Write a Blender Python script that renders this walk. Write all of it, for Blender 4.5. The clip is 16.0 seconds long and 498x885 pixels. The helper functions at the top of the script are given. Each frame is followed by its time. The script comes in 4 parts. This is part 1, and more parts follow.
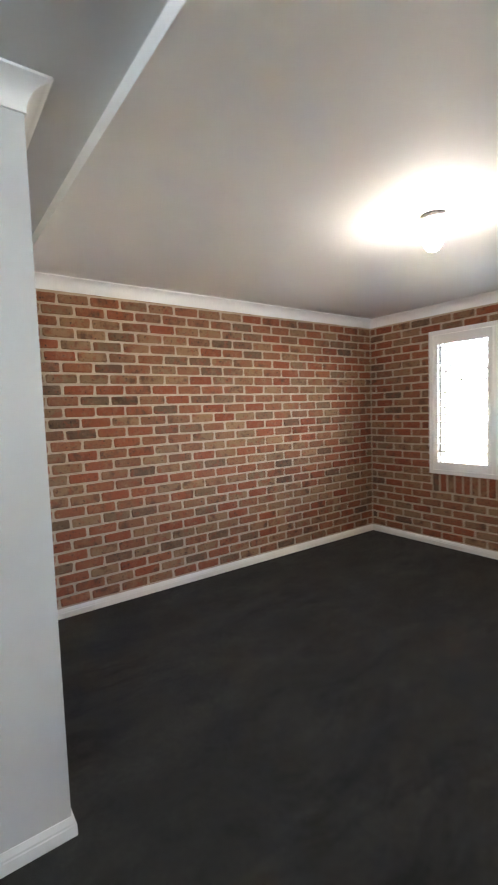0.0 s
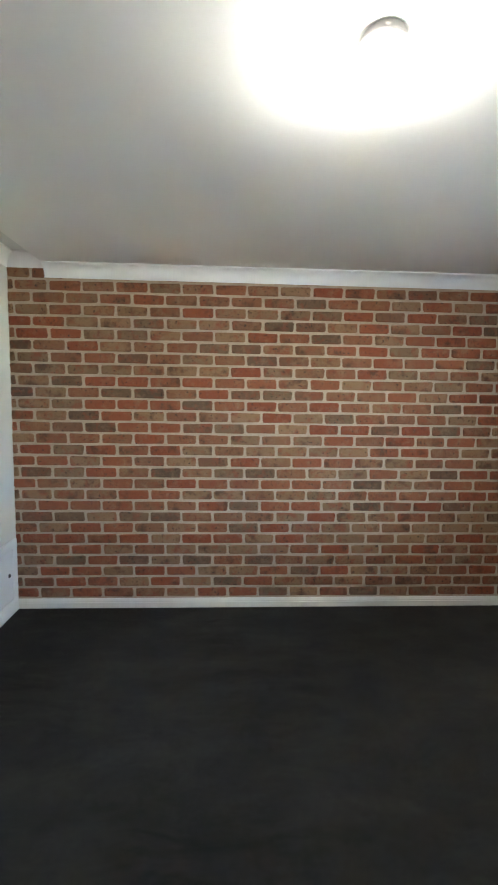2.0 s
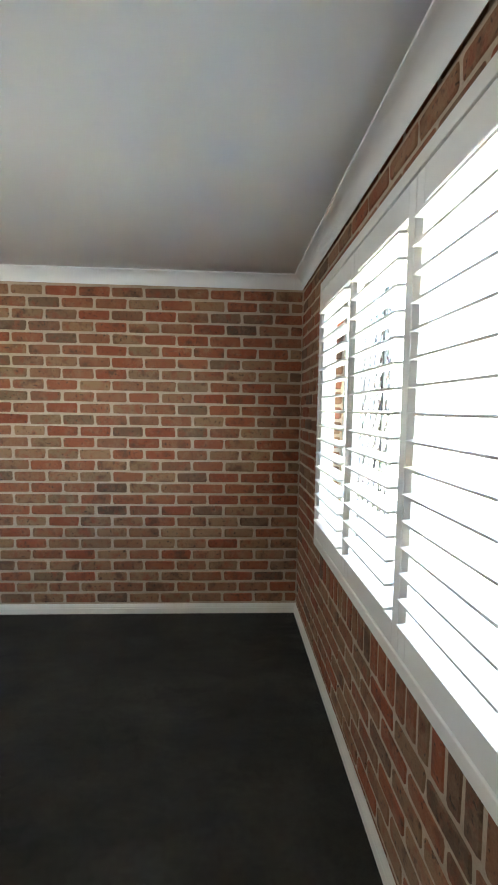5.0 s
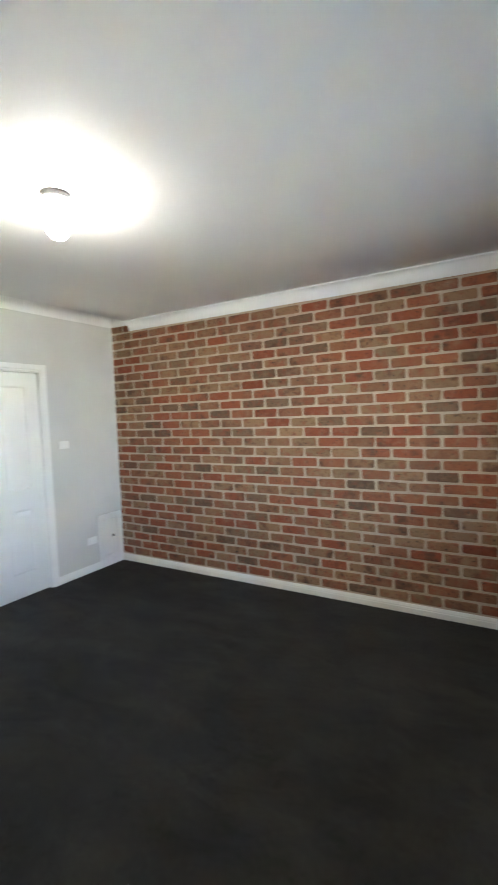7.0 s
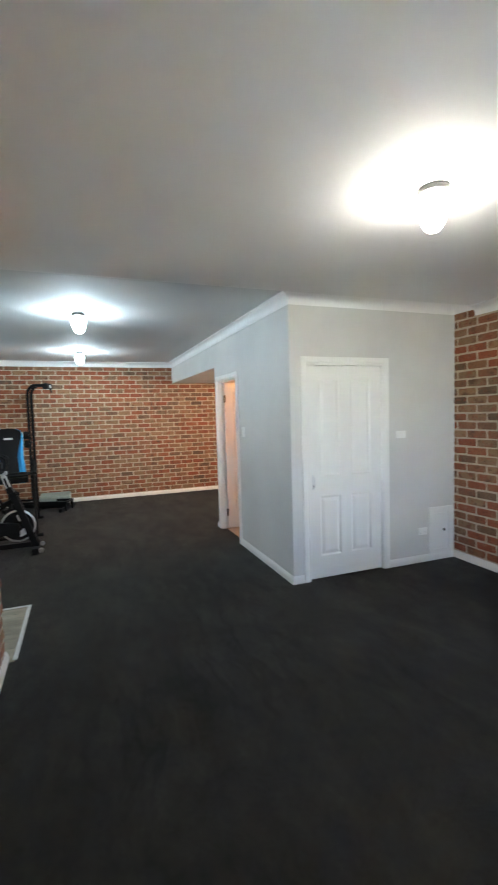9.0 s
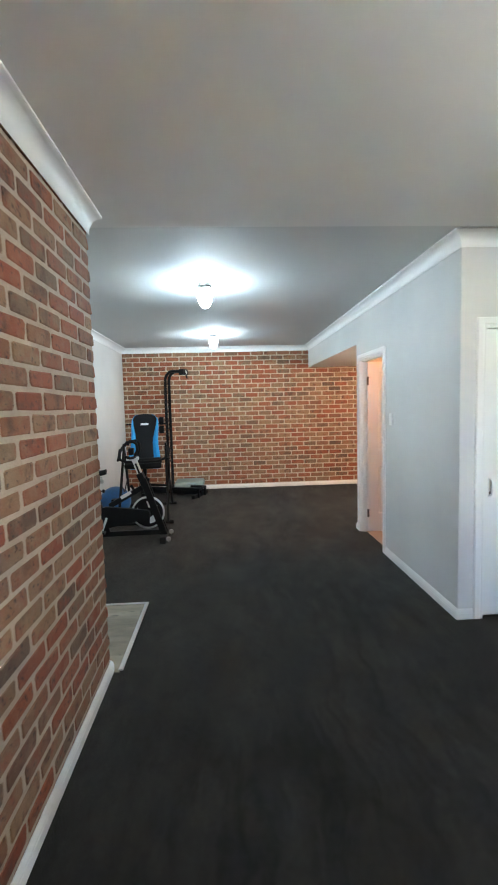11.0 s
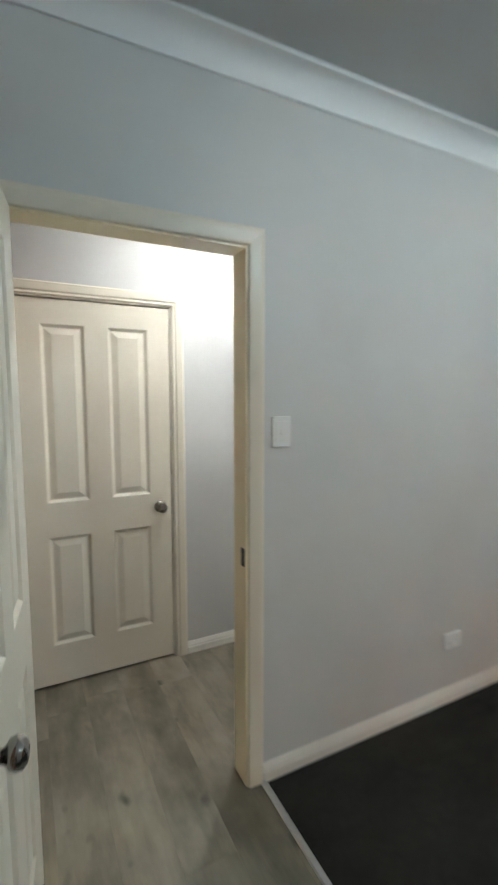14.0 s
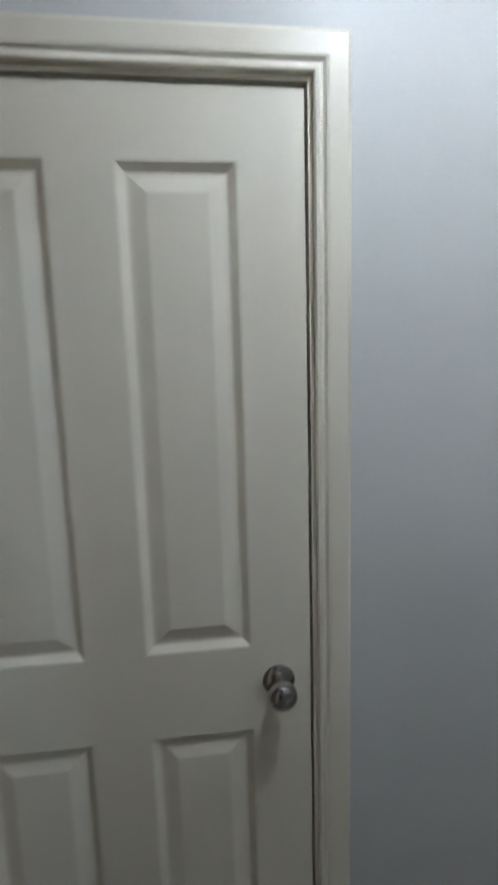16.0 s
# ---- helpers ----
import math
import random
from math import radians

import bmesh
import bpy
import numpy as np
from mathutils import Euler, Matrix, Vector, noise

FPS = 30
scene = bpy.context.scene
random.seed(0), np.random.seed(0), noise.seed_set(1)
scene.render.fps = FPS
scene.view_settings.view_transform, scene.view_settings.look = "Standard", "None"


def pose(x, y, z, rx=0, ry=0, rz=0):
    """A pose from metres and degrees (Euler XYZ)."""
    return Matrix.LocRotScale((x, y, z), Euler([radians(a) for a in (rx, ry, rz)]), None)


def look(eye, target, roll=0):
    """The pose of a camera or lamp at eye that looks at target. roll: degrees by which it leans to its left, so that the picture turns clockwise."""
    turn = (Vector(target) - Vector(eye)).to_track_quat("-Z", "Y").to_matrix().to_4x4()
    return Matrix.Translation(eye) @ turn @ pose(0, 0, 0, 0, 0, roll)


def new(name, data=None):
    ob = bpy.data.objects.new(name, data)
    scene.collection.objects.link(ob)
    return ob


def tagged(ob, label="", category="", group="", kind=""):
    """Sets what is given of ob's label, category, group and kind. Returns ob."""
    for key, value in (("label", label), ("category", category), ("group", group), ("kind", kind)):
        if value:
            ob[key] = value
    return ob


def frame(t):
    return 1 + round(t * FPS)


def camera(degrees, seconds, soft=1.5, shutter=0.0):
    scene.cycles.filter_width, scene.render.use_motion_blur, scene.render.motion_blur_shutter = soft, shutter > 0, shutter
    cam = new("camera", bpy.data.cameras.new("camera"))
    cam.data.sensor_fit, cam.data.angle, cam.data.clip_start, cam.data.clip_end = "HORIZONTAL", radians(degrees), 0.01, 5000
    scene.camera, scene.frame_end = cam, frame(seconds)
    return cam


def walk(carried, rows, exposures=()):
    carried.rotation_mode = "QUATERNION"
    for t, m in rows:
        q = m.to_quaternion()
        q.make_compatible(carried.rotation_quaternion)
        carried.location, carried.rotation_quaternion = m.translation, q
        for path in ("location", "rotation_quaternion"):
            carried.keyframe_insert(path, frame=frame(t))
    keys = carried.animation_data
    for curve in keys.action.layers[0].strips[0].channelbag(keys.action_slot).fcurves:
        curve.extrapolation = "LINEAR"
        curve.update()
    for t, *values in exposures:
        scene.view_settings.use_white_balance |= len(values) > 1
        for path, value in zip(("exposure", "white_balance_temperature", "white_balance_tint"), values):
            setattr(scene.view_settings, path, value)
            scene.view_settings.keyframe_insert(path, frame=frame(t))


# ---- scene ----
cam = camera(58.3, 16.0, 1.8, 0.4)
PATH = [
    (0, (-4.514, -3.612, 1.562), (-3.344, -1.997, 1.419), -2.0),
    (0.5, (-4.055, -3.568, 1.569), (-3.203, -1.767, 1.399), -2.6),
    (1, (-3.609, -3.546, 1.653), (-3.094, -1.623, 1.462), -0.8),
    (1.5, (-3.099, -3.483, 1.671), (-2.785, -1.52, 1.458), 0.6),
    (2, (-2.555, -3.432, 1.641), (-2.457, -1.443, 1.453), 0.9),
    (2.5, (-1.987, -3.379, 1.62), (-1.959, -1.386, 1.454), 1.2),
    (3, (-1.558, -3.338, 1.593), (-1.304, -1.36, 1.448), 2.2),
    (3.5, (-1.133, -3.344, 1.556), (-0.883, -1.363, 1.448), 2.3),
    (6, (-0.469, -3.527, 1.646), (-0.771, -1.558, 1.462), -1.3),
    (6.5, (-0.399, -3.561, 1.651), (-1.049, -1.677, 1.481), -1.9),
    (7, (-0.386, -3.529, 1.605), (-1.401, -1.811, 1.47), -2.1),
    (7.5, (-0.407, -3.571, 1.598), (-1.773, -2.116, 1.469), -1.9),
    (8, (-0.447, -3.628, 1.601), (-2.054, -2.445, 1.471), -1.7),
    (8.5, (-0.469, -3.673, 1.601), (-2.23, -2.734, 1.473), -1.5),
    (9, (-0.487, -3.719, 1.609), (-2.355, -3.018, 1.478), -1.6),
    (9.5, (-0.498, -3.728, 1.611), (-2.437, -3.259, 1.477), -2.0),
    (12, (-2.11, -3.366, 1.522), (-4.096, -3.539, 1.359), -0.7),
    (12.5, (-2.644, -3.327, 1.526), (-4.59, -3.76, 1.371), -0.2),
    (13, (-3.144, -3.411, 1.554), (-4.954, -4.247, 1.395), 0.6),
    (13.3, (-3.428, -3.51, 1.523), (-5.033, -4.694, 1.379), 0.4),
    (13.5, (-3.57, -3.609, 1.541), (-4.985, -5.012, 1.381), 0.5),
    (14, (-3.9, -3.963, 1.531), (-4.79, -5.743, 1.328), -0.0),
    (14.5, (-4.144, -4.383, 1.511), (-4.612, -6.316, 1.296), -0.9),
    (15, (-4.272, -4.834, 1.52), (-4.429, -6.812, 1.276), -1.1),
    (15.5, (-4.332, -5.257, 1.525), (-4.45, -7.236, 1.263), -1.4),
    (16, (-4.428, -5.583, 1.517), (-4.632, -7.553, 1.242), -1.7),
]
EXPOSURES = (  # seconds, stops, kelvin, tint
    (0.0, 5.70, 6800, 18), (0.5, 5.95, 6650, 17), (1.0, 5.85, 6400, 12), (1.5, 5.85, 6300, 10), (2.5, 5.12, 6250, 8), (3.1, 5.30, 6450, 12), (3.7, 5.65, 6350, 9),
    (6.0, 5.25, 6450, 9), (6.5, 5.40, 6300, 13), (7.0, 5.62, 6350, 10), (8.5, 5.15, 6400, 10), (9.5, 5.50, 6250, 12), (12.0, 5.52, 6250, 8), (12.5, 5.48, 6250, 7), (13.0, 5.32, 6300, 9), (13.5, 5.10, 6450, 9),
    (14.5, 4.42, 6400, 10), (15.0, 4.22, 6150, 10), (15.5, 4.12, 5800, 8), (16.0, 3.80, 5700, 9))
walk(cam, [(t, look(eye, target, roll)) for t, eye, target, roll in PATH], EXPOSURES)

# ---- world, sun and daylight ----
world = bpy.data.worlds.new("world")
scene.world = world
world.use_nodes = True
sky = world.node_tree.nodes.new("ShaderNodeTexSky")
sky.sky_type, sky.sun_disc = "NISHITA", False
sky.sun_elevation, sky.sun_rotation = radians(70), radians(300)
world.node_tree.links.new(sky.outputs[0], world.node_tree.nodes["Background"].inputs[0])
world.node_tree.nodes["Background"].inputs[1].default_value = 0.15
sun = new("sun", bpy.data.lights.new("sun", "SUN"))
sun.data.energy, sun.data.angle, sun.data.color = 5.0, radians(0.5), (1.0, 0.93, 0.82)
sun.matrix_world = look((-4.6, 2.7, 14.6), (0, 0, 0))

# ---- plan, in metres ----
X_BLK, Y_BLK = -4.172, -1.925       # corner of the plastered block
X_WEST, Y_SOUTH = -9.66, -5.41      # far brick wall, long plastered wall
Y_BRK, X_BRK = -4.26, -3.75         # brick pier: room face and end face
Y_HALL = -6.40                      # hall's end wall
Z_A, Z_B, Z_H = 2.608, 2.674, 2.62  # ceilings: window room, gym, hall
X_STEP = -3.90
COURSE, LONG = 0.0867, 0.2445       # brick and joint
WIN = (-3.40, -0.83, 0.82, 2.32)    # window: y from, y to, z from, z to


# ---- materials ----
def nodes_of(name):
    m = bpy.data.materials.new(name)
    m.use_nodes = True
    return m, m.node_tree.nodes, m.node_tree.links, m.node_tree.nodes["Principled BSDF"]


def noise_node(n, l, scale, detail=4, rough=0.6, vector=None):
    t = n.new("ShaderNodeTexNoise")
    t.inputs["Scale"].default_value, t.inputs["Detail"].default_value, t.inputs["Roughness"].default_value = scale, detail, rough
    if vector is not None:
        l.new(vector, t.inputs["Vector"])
    return t.outputs[0]


def ramp_node(n, l, source, stops, mode="LINEAR"):
    r = n.new("ShaderNodeValToRGB")
    r.color_ramp.interpolation = mode
    e = r.color_ramp.elements
    while len(e) < len(stops):
        e.new(0.5)
    for k, (p, c) in enumerate(stops):
        e[k].position, e[k].color = p, (*c, 1)
    l.new(source, r.inputs[0])
    return r.outputs[0]


def mix_node(n, l, a, b, fac, mode="MIX"):
    x = n.new("ShaderNodeMix")
    x.data_type, x.blend_type = "RGBA", mode
    for socket, value in ((x.inputs[0], fac), (x.inputs[6], a), (x.inputs[7], b)):
        if isinstance(value, (int, float)):
            socket.default_value = value
        elif isinstance(value, tuple):
            socket.default_value = (*value, 1)
        else:
            l.new(value, socket)
    return x.outputs[2]


def bump_node(n, l, bsdf, height, strength, distance):
    b = n.new("ShaderNodeBump")
    b.inputs["Strength"].default_value, b.inputs["Distance"].default_value = strength, distance
    l.new(height, b.inputs["Height"])
    l.new(b.outputs[0], bsdf.inputs["Normal"])


def position(n):
    return n.new("ShaderNodeNewGeometry").outputs["Position"]


def painted(name, colour, rough=0.6, grain=180, relief=0.0004, stain=0.06):
    """Paint with faint roller grain and soft, wide unevenness."""
    m, n, l, b = nodes_of(name)
    p = position(n)
    wide = noise_node(n, l, 1.3, 3, 0.5, p)
    dark = tuple(c * (1 - 2 * stain) for c in colour)
    l.new(ramp_node(n, l, wide, ((0.3, dark), (0.7, colour))), b.inputs["Base Color"])
    b.inputs["Roughness"].default_value = rough
    bump_node(n, l, b, noise_node(n, l, grain, 3, 0.6, p), 0.35, relief)
    return m


def plain(name, colour, rough=0.5, metal=0.0, grain=60, vary=0.12, gloss=0.5):
    """Moulded plastic, rubber or metal with light scuffs."""
    m, n, l, b = nodes_of(name)
    p = position(n)
    f = noise_node(n, l, grain, 4, 0.65, p)
    l.new(ramp_node(n, l, f, ((0.3, tuple(c * (1 - vary) for c in colour)), (0.75, tuple(min(1, c * (1 + vary)) for c in colour)))), b.inputs["Base Color"])
    b.inputs["Metallic"].default_value = metal
    b.inputs["Specular IOR Level"].default_value = gloss
    r = n.new("ShaderNodeMapRange")
    r.inputs[3].default_value, r.inputs[4].default_value = max(0.03, rough - 0.08), min(1, rough + 0.1)
    l.new(f, r.inputs[0])
    l.new(r.outputs[0], b.inputs["Roughness"])
    return m


def glowing(name, colour, strength):
    m, n, l, b = nodes_of(name)
    b.inputs["Base Color"].default_value = (0.9, 0.9, 0.9, 1)
    b.inputs["Emission Color"].default_value, b.inputs["Emission Strength"].default_value = (*colour, 1), strength
    return m


def brick_material(name, per_piece):
    """Tumbled clay brick: tan, brown and red pieces with soot spots, pits and lime smears."""
    m, n, l, b = nodes_of(name)
    p = position(n)
    if per_piece:
        chance = n.new("ShaderNodeObjectInfo").outputs["Random"]
    else:
        chance = n.new("ShaderNodeNewGeometry").outputs["Random Per Island"]
    body = ramp_node(n, l, chance, (
        (0.0, (0.150, 0.088, 0.052)), (0.10, (0.255, 0.150, 0.082)), (0.28, (0.338, 0.186, 0.096)), (0.42, (0.268, 0.128, 0.064)), (0.55, (0.292, 0.116, 0.054)),
        (0.66, (0.335, 0.092, 0.035)), (0.78, (0.270, 0.066, 0.027)), (0.88, (0.345, 0.122, 0.052)), (0.96, (0.215, 0.105, 0.058)), (1.0, (0.125, 0.074, 0.046))))
    seed = n.new("ShaderNodeVectorMath")
    seed.operation = "ADD"
    l.new(p, seed.inputs[0])
    l.new(chance, seed.inputs[1])
    spread = seed.outputs[0]
    burnt = noise_node(n, l, 13, 4, 0.65, spread)
    col = mix_node(n, l, body, (0.310, 0.078, 0.034), ramp_node(n, l, burnt, ((0.50, (0, 0, 0)), (0.66, (0.70, 0.70, 0.70)))))
    pale = noise_node(n, l, 10, 5, 0.7, p)
    col = mix_node(n, l, col, (0.345, 0.212, 0.125), ramp_node(n, l, pale, ((0.50, (0, 0, 0)), (0.72, (0.6, 0.6, 0.6)))))
    soot = noise_node(n, l, 9, 3, 0.6, spread)
    col = mix_node(n, l, col, (0.110, 0.052, 0.030), ramp_node(n, l, soot, ((0.55, (0, 0, 0)), (0.70, (0.75, 0.75, 0.75)))))
    blotch = noise_node(n, l, 27, 3, 0.6, p)
    col = mix_node(n, l, col, (0.095, 0.050, 0.030), ramp_node(n, l, blotch, ((0.60, (0, 0, 0)), (0.70, (0.65, 0.65, 0.65)))))
    spots = noise_node(n, l, 48, 2, 0.5, p)
    col = mix_node(n, l, col, (0.040, 0.028, 0.022), ramp_node(n, l, spots, ((0.63, (0, 0, 0)), (0.70, (0.7, 0.7, 0.7)))))
    lime = noise_node(n, l, 21, 6, 0.75, spread)
    col = mix_node(n, l, col, (0.47, 0.385, 0.30), ramp_node(n, l, lime, ((0.56, (0, 0, 0)), (0.74, (0.18, 0.18, 0.18)))))
    fine = noise_node(n, l, 160, 4, 0.7, p)
    col = mix_node(n, l, col, ramp_node(n, l, fine, ((0.3, (0.62, 0.62, 0.62)), (0.7, (1, 1, 1)))), 0.6, "MULTIPLY")
    l.new(col, b.inputs["Base Color"])
    b.inputs["Roughness"].default_value = 0.88
    bump_node(n, l, b, noise_node(n, l, 75, 6, 0.75, p), 0.7, 0.004)
    return m


def mortar_material():
    m, n, l, b = nodes_of("mortar")
    p = position(n)
    col = ramp_node(n, l, noise_node(n, l, 9, 6, 0.7, p), ((0.3, (0.430, 0.328, 0.240)), (0.7, (0.555, 0.437, 0.328))))
    l.new(mix_node(n, l, col, (0.34, 0.26, 0.19), ramp_node(n, l, noise_node(n, l, 90, 3, 0.6, p), ((0.5, (0, 0, 0)), (0.8, (0.6, 0.6, 0.6))))), b.inputs["Base Color"])
    b.inputs["Roughness"].default_value = 0.95
    bump_node(n, l, b, noise_node(n, l, 130, 5, 0.7, p), 0.8, 0.004)
    return m


def carpet_material():
    """Charcoal cut-pile carpet with brushed, darker and lighter tracks."""
    m, n, l, b = nodes_of("carpet")
    p = position(n)
    warp = noise_node(n, l, 1.6, 3, 0.5, p)
    bend = n.new("ShaderNodeVectorMath")
    bend.operation = "SCALE"
    bend.inputs["Scale"].default_value = 0.35
    l.new(warp, bend.inputs[0])
    shift = n.new("ShaderNodeVectorMath")
    shift.operation = "ADD"
    l.new(p, shift.inputs[0])
    l.new(bend.outputs[0], shift.inputs[1])
    s = n.new("ShaderNodeMapping")
    s.inputs["Scale"].default_value, s.inputs["Rotation"].default_value = (1.0, 2.2, 1.0), (0, 0, radians(25))
    l.new(shift.outputs[0], s.inputs[0])
    tracks = noise_node(n, l, 1.7, 5, 0.62, s.outputs[0])
    worn = noise_node(n, l, 5.5, 5, 0.65, p)
    pile = noise_node(n, l, 420, 3, 0.7, p)
    clump = noise_node(n, l, 34, 4, 0.7, p)
    col = ramp_node(n, l, tracks, ((0.36, (0.0300, 0.0282, 0.0246)), (0.50, (0.0388, 0.0364, 0.0318)), (0.64, (0.0515, 0.0482, 0.0420))))
    col = mix_node(n, l, col, ramp_node(n, l, worn, ((0.34, (0.5, 0.5, 0.5)), (0.48, (1.0, 0.98, 0.96)), (0.66, (1.25, 1.22, 1.18)))), 0.45, "MULTIPLY")
    s2 = n.new("ShaderNodeMapping")
    s2.inputs["Scale"].default_value, s2.inputs["Rotation"].default_value = (0.8, 3.4, 1.0), (0, 0, radians(-32))
    l.new(shift.outputs[0], s2.inputs[0])
    swipe = noise_node(n, l, 1.5, 3, 0.55, s2.outputs[0])
    where = noise_node(n, l, 0.9, 2, 0.5, p)
    dark = mix_node(n, l, (1, 1, 1), ramp_node(n, l, swipe, ((0.42, (1, 1, 1)), (0.49, (0.66, 0.66, 0.66)), (0.52, (0.70, 0.70, 0.70)), (0.60, (1, 1, 1)))),
                    ramp_node(n, l, where, ((0.44, (0, 0, 0)), (0.60, (1, 1, 1)))))
    col = mix_node(n, l, col, dark, 1.0, "MULTIPLY")
    col = mix_node(n, l, col, ramp_node(n, l, clump, ((0.3, (0.6, 0.6, 0.6)), (0.7, (1.15, 1.15, 1.15)))), 0.6, "MULTIPLY")
    col = mix_node(n, l, col, ramp_node(n, l, pile, ((0.35, (0.35, 0.35, 0.35)), (0.65, (1.1, 1.1, 1.1)))), 0.7, "MULTIPLY")
    l.new(col, b.inputs["Base Color"])
    b.inputs["Roughness"].default_value = 1.0
    b.inputs["Specular IOR Level"].default_value = 0.1
    b.inputs["Sheen Weight"].default_value, b.inputs["Sheen Roughness"].default_value = 0.05, 0.5
    bump_node(n, l, b, pile, 0.9, 0.006)
    return m


def wood_material(name, dark, mid, light, along="Y", stretch=14.0, rough=0.45, knots=True):
    m, n, l, b = nodes_of(name)
    p = position(n)
    s = n.new("ShaderNodeMapping")
    s.inputs["Scale"].default_value = tuple(1.6 if a == along else stretch for a in "XYZ")
    l.new(p, s.inputs[0])
    off = n.new("ShaderNodeVectorMath")
    off.operation = "ADD"
    seed = n.new("ShaderNodeVectorMath")
    seed.operation = "SCALE"
    seed.inputs[0].default_value = (17, 31, 23)
    l.new(n.new("ShaderNodeObjectInfo").outputs["Random"], seed.inputs["Scale"])
    l.new(s.outputs[0], off.inputs[0])
    l.new(seed.outputs[0], off.inputs[1])
    grain = noise_node(n, l, 1.0, 6, 0.62, off.outputs[0])
    col = ramp_node(n, l, grain, ((0.3, dark), (0.5, mid), (0.72, light)))
    if knots:
        s2 = n.new("ShaderNodeMapping")
        s2.inputs["Scale"].default_value = (0.42, 1.3, 0.42)
        l.new(off.outputs[0], s2.inputs[0])
        cloud = noise_node(n, l, 1.0, 4, 0.6, s2.outputs[0])
        col = mix_node(n, l, col, ramp_node(n, l, cloud, ((0.34, (0.52, 0.50, 0.46)), (0.52, (0.95, 0.95, 0.94)), (0.68, (1.25, 1.22, 1.16)))), 0.9, "MULTIPLY")
        s3 = n.new("ShaderNodeMapping")
        s3.inputs["Scale"].default_value = (1.1, 3.4, 1.1)
        l.new(off.outputs[0], s3.inputs[0])
        k = noise_node(n, l, 1.0, 2, 0.5, s3.outputs[0])
        col = mix_node(n, l, col, tuple(c * 0.35 for c in dark), ramp_node(n, l, k, ((0.66, (0, 0, 0)), (0.74, (0.85, 0.85, 0.85)))))
    l.new(col, b.inputs["Base Color"])
    b.inputs["Roughness"].default_value = rough
    bump_node(n, l, b, grain, 0.25, 0.0015)
    return m


def glass_material():
    m, n, l, b = nodes_of("window_glass")
    b.inputs["Roughness"].default_value, b.inputs["IOR"].default_value = 0.0, 1.45
    b.inputs["Transmission Weight"].default_value = 1.0
    return m


def leaf_material():
    m, n, l, b = nodes_of("leaf")
    chance = n.new("ShaderNodeNewGeometry").outputs["Random Per Island"]
    l.new(ramp_node(n, l, chance, ((0.0, (0.035, 0.075, 0.02)), (0.5, (0.07, 0.13, 0.03)), (1.0, (0.12, 0.17, 0.05)))), b.inputs["Base Color"])
    b.inputs["Roughness"].default_value = 0.55
    return m


BRICK = brick_material("brick_piece", True)
BRICK_MASS = brick_material("brick_mass", False)
MORTAR = mortar_material()
CARPET = carpet_material()
WALL = painted("wall_paint", (0.655, 0.65, 0.63), 0.55)
CEIL = painted("ceiling_paint", (0.76, 0.76, 0.75), 0.75, 120, 0.0004, 0.02)
# Same white as CEIL, with the gym ceiling's shade mixed into its colour.
CEIL_SHADED = painted("gym_ceiling_shaded", (0.62, 0.635, 0.635), 0.75, 120, 0.0004, 0.02)
GLOSS = painted("cornice_paint", (0.83, 0.83, 0.82), 0.55, 90, 0.0003, 0.02)
# Trim cream brightened and yellowed; hall light on the jambs is painted in.
LINING_LIT = painted("lining_cream_lit", (0.86, 0.76, 0.54), 0.30, 70, 0.00003, 0.02)
TRIM = painted("trim_enamel", (0.77, 0.705, 0.59), 0.30, 70, 0.00006, 0.03)
BOARD = painted("skirting_enamel", (0.80, 0.775, 0.715), 0.32, 70, 0.00006, 0.03)
DOOR = painted("door_enamel", (0.79, 0.735, 0.615), 0.33, 60, 0.00006, 0.03)
WHITE = painted("white_enamel", (0.82, 0.82, 0.80), 0.35, 60, 0.00006, 0.02)
SHUTTER = painted("shutter_white", (0.84, 0.83, 0.80), 0.35, 50, 0.00006, 0.02)
PLANK = wood_material("grey_oak_plank", (0.145, 0.126, 0.090), (0.245, 0.217, 0.161), (0.325, 0.290, 0.226), "Y", 7.0)
TILE = painted("floor_tile", (0.44, 0.28, 0.18), 0.3, 40, 0.0003, 0.05)
CHROME = plain("chrome", (0.36, 0.345, 0.33), 0.10, 1.0, 30, 0.05)
DARK_METAL = plain("dark_bronze_metal", (0.085, 0.08, 0.075), 0.38, 1.0)
ALU = plain("aluminium", (0.72, 0.73, 0.73), 0.32, 1.0, 40, 0.06)
SWITCH = plain("switch_plastic", (0.80, 0.80, 0.78), 0.35, 0, 40, 0.02)
GREY = plain("grey_plastic", (0.32, 0.33, 0.33), 0.5)
GLASS = glass_material()


# ---- mesh helpers ----
def mesh_ob(name, bm, material, parent=None, smooth=False):
    data = bpy.data.meshes.new(name)
    bm.normal_update()
    bm.to_mesh(data)
    bm.free()
    for mat in (material if isinstance(material, (list, tuple)) else (material,)):
        data.materials.append(mat)
    if smooth:
        for poly in data.polygons:
            poly.use_smooth = True
        data.set_sharp_from_angle(angle=radians(38))
    ob = new(name, data)
    if parent is not None:
        ob.parent = parent
        ob.matrix_parent_inverse = parent.matrix_basis.inverted()
    return ob


def part(name, bm, material, parent, label="", smooth=False):
    ob = mesh_ob(name, bm, material, parent, smooth)
    return tagged(ob, label) if label else ob


def thing(name, at, label, category, group=""):
    ob = new(name)
    ob.empty_display_size = 0.1
    ob.matrix_basis = pose(*at)
    return tagged(ob, label, category, group)


def structure(name, bm, material, label, smooth=False):
    return tagged(mesh_ob(name, bm, material, None, smooth), label, "", "", "structure")


